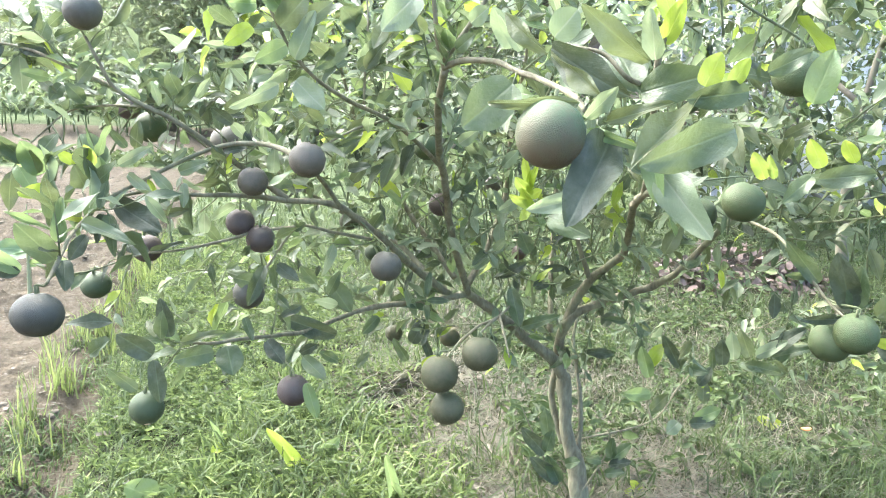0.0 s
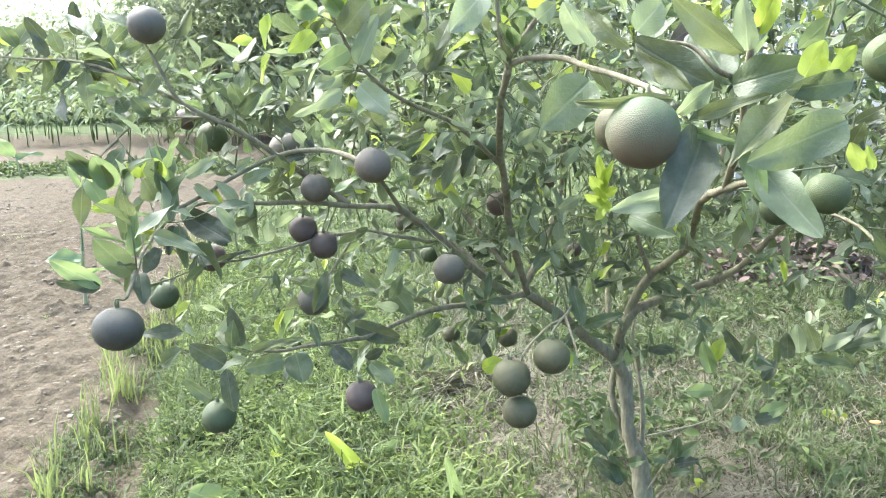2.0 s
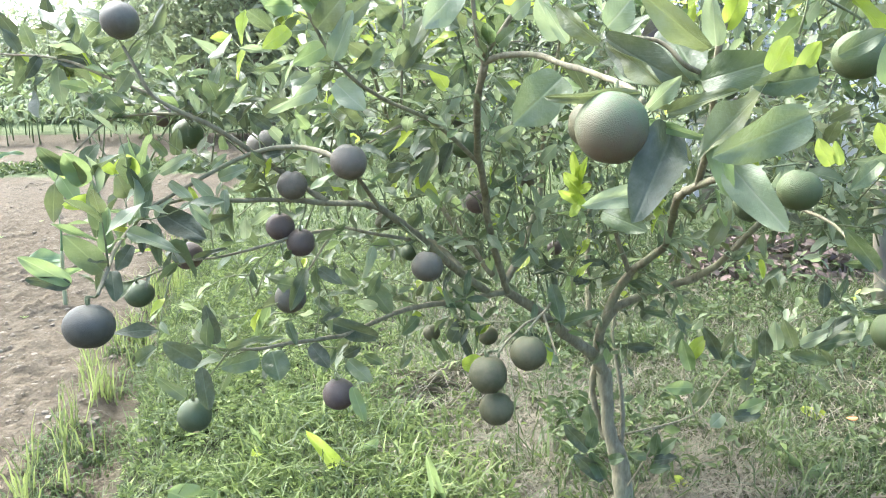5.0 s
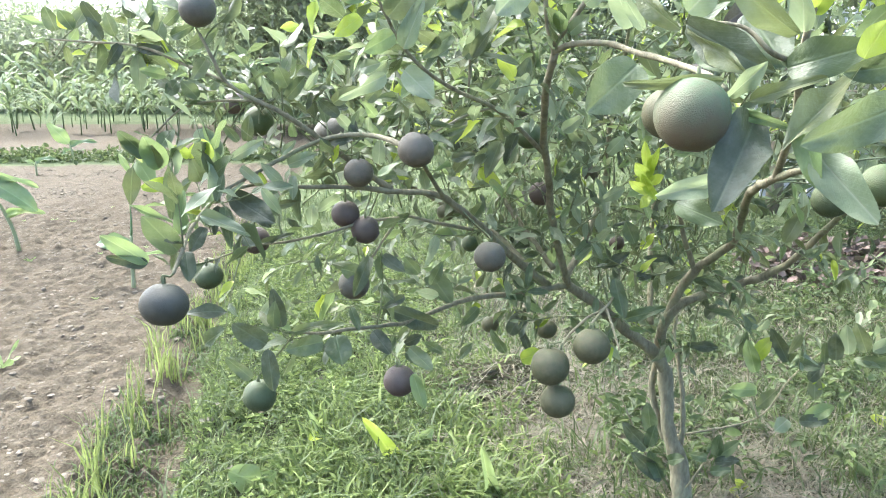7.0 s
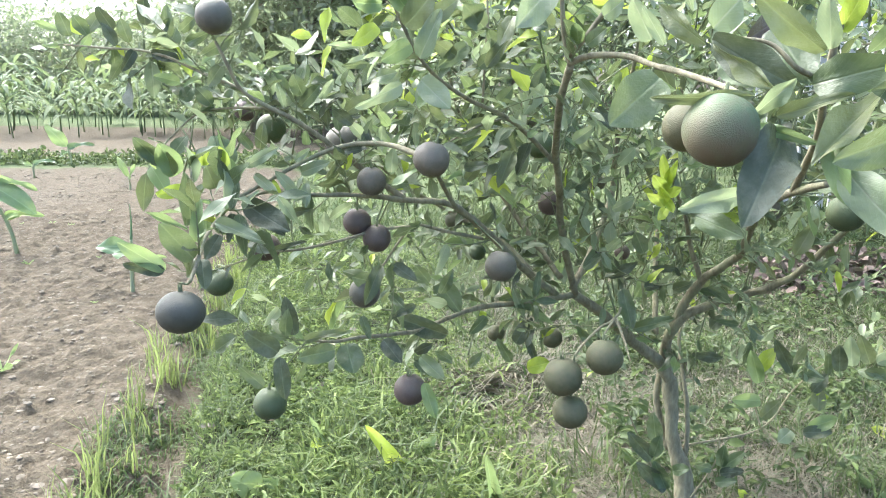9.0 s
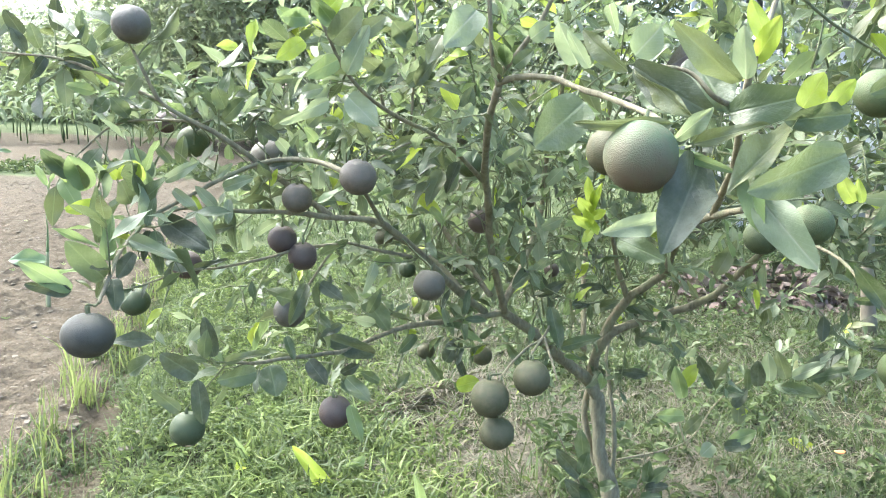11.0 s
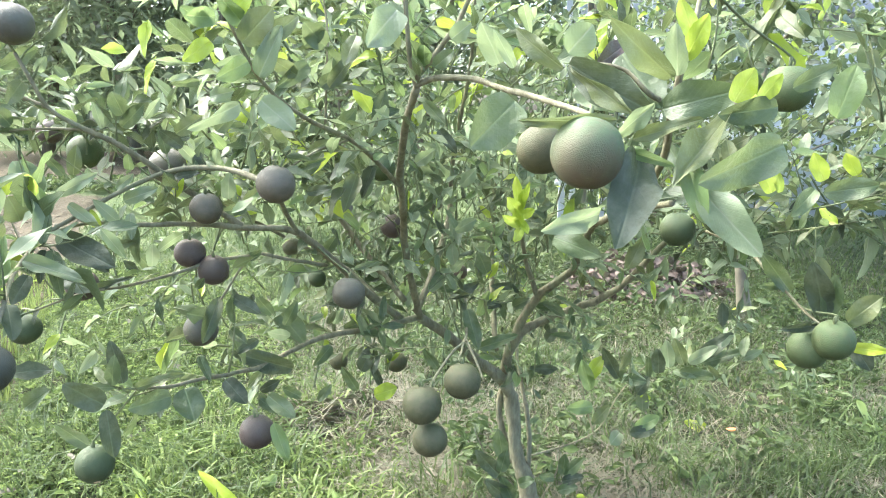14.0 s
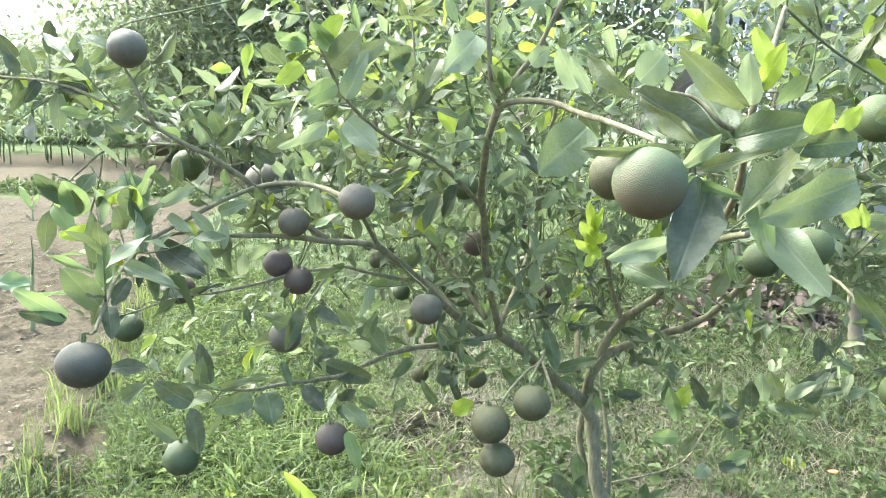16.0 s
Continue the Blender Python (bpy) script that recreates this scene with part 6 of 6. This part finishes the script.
young_banana(-2.37, 5.35, [(0, 0, 0), (0.004, 0, 0.14), (0.012, 0, 0.3), (0.02, 0, 0.42)], (0.01, 0, 0.27),
             [(0.36, (-1, -0.2, 0.25), 0.26, 0.12, 1, BANANA), (0.3, (-0.8, 0.3, 0.1), 0.2, 0.1, 0, BANANA), (0.24, (0.9, 0.2, 0.3), 0.24, 0.05, 1, BANANA_PALE)], "young banana plant with a rolled spear leaf on tilled soil")
young_banana(-3.91, 6.52, [(0, 0, 0), (-0.03, 0, 0.2), (-0.09, 0, 0.38), (-0.16, 0, 0.52), (-0.17, 0, 0.68)], (0.02, 0, 0.34),
             [(0.64, (1, -0.2, -0.45), 0.42, 0.21, 1, BANANA), (0.36, (0.5, -0.2, 0.2), 0.15, 0.08, 0, BANANA_PALE), (0.62, (-1, 0, 0.15), 0.22, 0.07, 1, BANANA_PALE),
              (0.42, (-0.8, 0.2, -0.3), 0.24, 0.12, 0, BANANA), (0.34, (1, 0.1, 0.25), 0.3, 0.09, 1, BANANA_PALE), (0.8, (1, 0.3, -0.05), 0.36, 0.09, 1, BANANA_PALE)], "young banana plant with one broad drooping leaf on tilled soil", 0.02)
young_banana(-7.13, 14.06, [(0, 0, 0), (-0.02, 0, 0.2), (-0.06, 0, 0.4)], (),
             [(0.4, (-0.75, -0.1, 0.85), 0.55, 0.24, 2, BANANA_PALE), (0.36, (0.9, 0, 0.35), 0.45, 0.13, 1, BANANA), (0.3, (-0.6, 0.2, -0.05), 0.35, 0.1, 1, BANANA)], "small banana plant with an upright yellow-green leaf", 0.022)
young_banana(-4.65, 10.79, [(0, 0, 0), (0.0, 0, 0.12), (-0.02, 0, 0.2)], (),
             [(0.2, (-0.35, -0.1, 0.9), 0.32, 0.1, 1, BANANA_PALE), (0.16, (0.3, 0, 0.8), 0.25, 0.06, 2, BANANA_PALE)], "small yellow-green banana shoot on tilled soil", 0.015)
young_banana(-6.86, 12.22, [(0, 0, 0), (0.0, 0, 0.15), (0.01, 0, 0.25)], (),
             [(0.24, (0.8, -0.1, 0.35), 0.3, 0.1, 1, BANANA), (0.2, (-0.8, 0, 0.4), 0.2, 0.07, 0, BANANA_PALE)], "small banana shoot near the field bank", 0.018)


def soil_sprout(x, y, blades_n, length):
    """A low sprout of a few arching blades on the bare soil."""
    top = new("soil_sprout")
    top.location = (x, y, settle(x, y))
    tagged(top, "low pale green sprout on tilled soil", "sprout", "sprouts on the soil")
    for k in range(blades_n):
        a = k * 6.283 / blades_n + rng.uniform(-0.4, 0.4)
        v = place(PADDLE[2], np.zeros(3), np.array((math.cos(a), math.sin(a), 0.75)), np.array((0, 0, 1.0)) + 0.2 * rng.normal(0, 1, 3), length * rng.uniform(0.7, 1.2), length * 0.09)
        leaf = bulk("leaf", v, PADDLE[2][1], BANANA_PALE, top)
        leaf_uv(leaf.data, PADDLE[2][0][:, :2])


soil_sprout(-2.41, 3.73, 5, 0.17)
soil_sprout(-2.22, 3.23, 4, 0.12)
for k in range(16):
    y = 2.9 + 6 * rng.uniform() ** 1.2
    soil_sprout(edge_x(y) - 0.65 - rng.uniform(0, 0.55 + 0.35 * y), y, int(rng.integers(3, 6)), rng.uniform(0.03, 0.07))

# ---- fallen petal ----
bm = bmesh.new()
bmesh.ops.create_icosphere(bm, subdivisions=2, radius=0.018)
for v in bm.verts:
    v.co = Vector((v.co.x * 1.4, v.co.y * 0.9, v.co.z * 0.35 + 0.3 * v.co.x * v.co.x / 0.018))
petal = part("fallen_petal", bm, PETAL, None)
petal.location = (2.02, 2.78, settle(2.02, 2.78) + 0.09)
tagged(petal, "small orange fallen petal lying on dry grass", "petal")

# ---- bare soil mound and straw beside the trunk ----
straw = Heap()
n = 700
sa, sr = rng.uniform(0, 6.283, n), np.sqrt(rng.uniform(0, 1, n))
sx, sy = 0.34 + 0.42 * sr * np.cos(sa), 3.35 + 0.32 * sr * np.sin(sa)
sz = np.array([settle(x, y) for x, y in zip(sx, sy)]) + 0.015 + 0.05 * (1 - sr * sr) * rng.uniform(0.2, 1, n)
sl = rng.uniform(0.08, 0.2, n)
ang = rng.uniform(0, 6.283, n)
place_many(straw, [DIAMOND], np.stack([sx, sy, sz], 1), np.stack([np.cos(ang), np.sin(ang), rng.normal(0, 0.15, n)], 1), rng.normal(0, 0.4, (n, 3)) + np.array((0, 0, 1.0)), sl, np.full(n, 0.0035))
tagged(straw.mesh("straw_clump", STRAW), "flattened clump of dry straw on the grass", "straw", kind="stuff")


# ---- hut behind the orchard ----
def box(bm, lo, hi):
    lo, hi = Vector(lo), Vector(hi)
    bmesh.ops.create_cube(bm, size=1.0, matrix=Matrix.Translation((lo + hi) / 2) @ Matrix.Diagonal((*(hi - lo), 1)))


hut = new("hut")
hut.location = (5.6, 10.2, 0)
hut.rotation_euler = (0, 0, radians(-14))
tagged(hut, "pale-walled hut with a corrugated sheet roof behind trees", "hut")
bm = bmesh.new()
box(bm, (0, 0, 0), (6.5, 0.15, 3.15))
part("wall", bm, WALL_PAINT, hut)
bm = bmesh.new()
box(bm, (0, 0.15, 0), (0.15, 4.0, 3.15))
part("wall", bm, WALL_PAINT, hut)
bm = bmesh.new()
box(bm, (6.35, 0.15, 0), (6.5, 4.0, 3.15))
part("wall", bm, WALL_PAINT, hut)
bm = bmesh.new()
box(bm, (0.15, 3.85, 0), (6.35, 4.0, 3.15))
part("wall", bm, WALL_PAINT, hut)
ux = np.arange(-0.4, 6.95, 0.05)
rv = [(x, yy, zz + 0.02 * math.sin(x * 2 * math.pi / 0.2)) for yy, zz in ((-0.6, 3.05), (2.0, 4.1), (4.6, 3.05)) for x in ux]
n = len(ux)
rf = [(r * n + i, r * n + i + 1, (r + 1) * n + i + 1, (r + 1) * n + i) for r in range(2) for i in range(n - 1)]
roof = link_mesh("roof", rv, rf, ROOF_METAL, hut, "corrugated metal roof")
solid = roof.modifiers.new("thickness", "SOLIDIFY")
solid.thickness = 0.01

fence = new("slat_fence")
fence.location = (3.9, 9.2, 0)
tagged(fence, "weathered whitish slat fence behind the orchard", "fence")
bm = bmesh.new()
box(bm, (0, 0, 0), (0.09, 0.02, 3.2))
slat_mesh = bpy.data.meshes.new("slat")
bm.to_mesh(slat_mesh)
bm.free()
slat_mesh.materials.append(SLAT_PAINT)
for k in range(12):
    slat = new("slat", slat_mesh)
    slat.parent = fence
    slat.location = (k * 0.15, 0, 0)
    slat.rotation_euler = (0, rng.normal(0, 0.012), 0)
for z in (0.6, 2.6):
    bm = bmesh.new()
    box(bm, (-0.05, 0.023, z), (1.85, 0.06, z + 0.08))
    part("rail", bm, SLAT_PAINT, fence)

tree_like("tall_tree", (4.1, 8.9, 0), 9.0, 2.6, 0.2, 7000, HAZED_FAR_LEAF, "tall tree with a bare reddish-brown trunk behind the orchard", 0.085, 0.5, 6, 0.4, True)
tree_like("tall_tree", (5.55, 9.6, 0), 9.5, 2.6, 0.2, 7000, HAZED_FAR_LEAF, "tall bare-stemmed tree beside the hut", 0.15, 0.5, 6, 0.4, True)
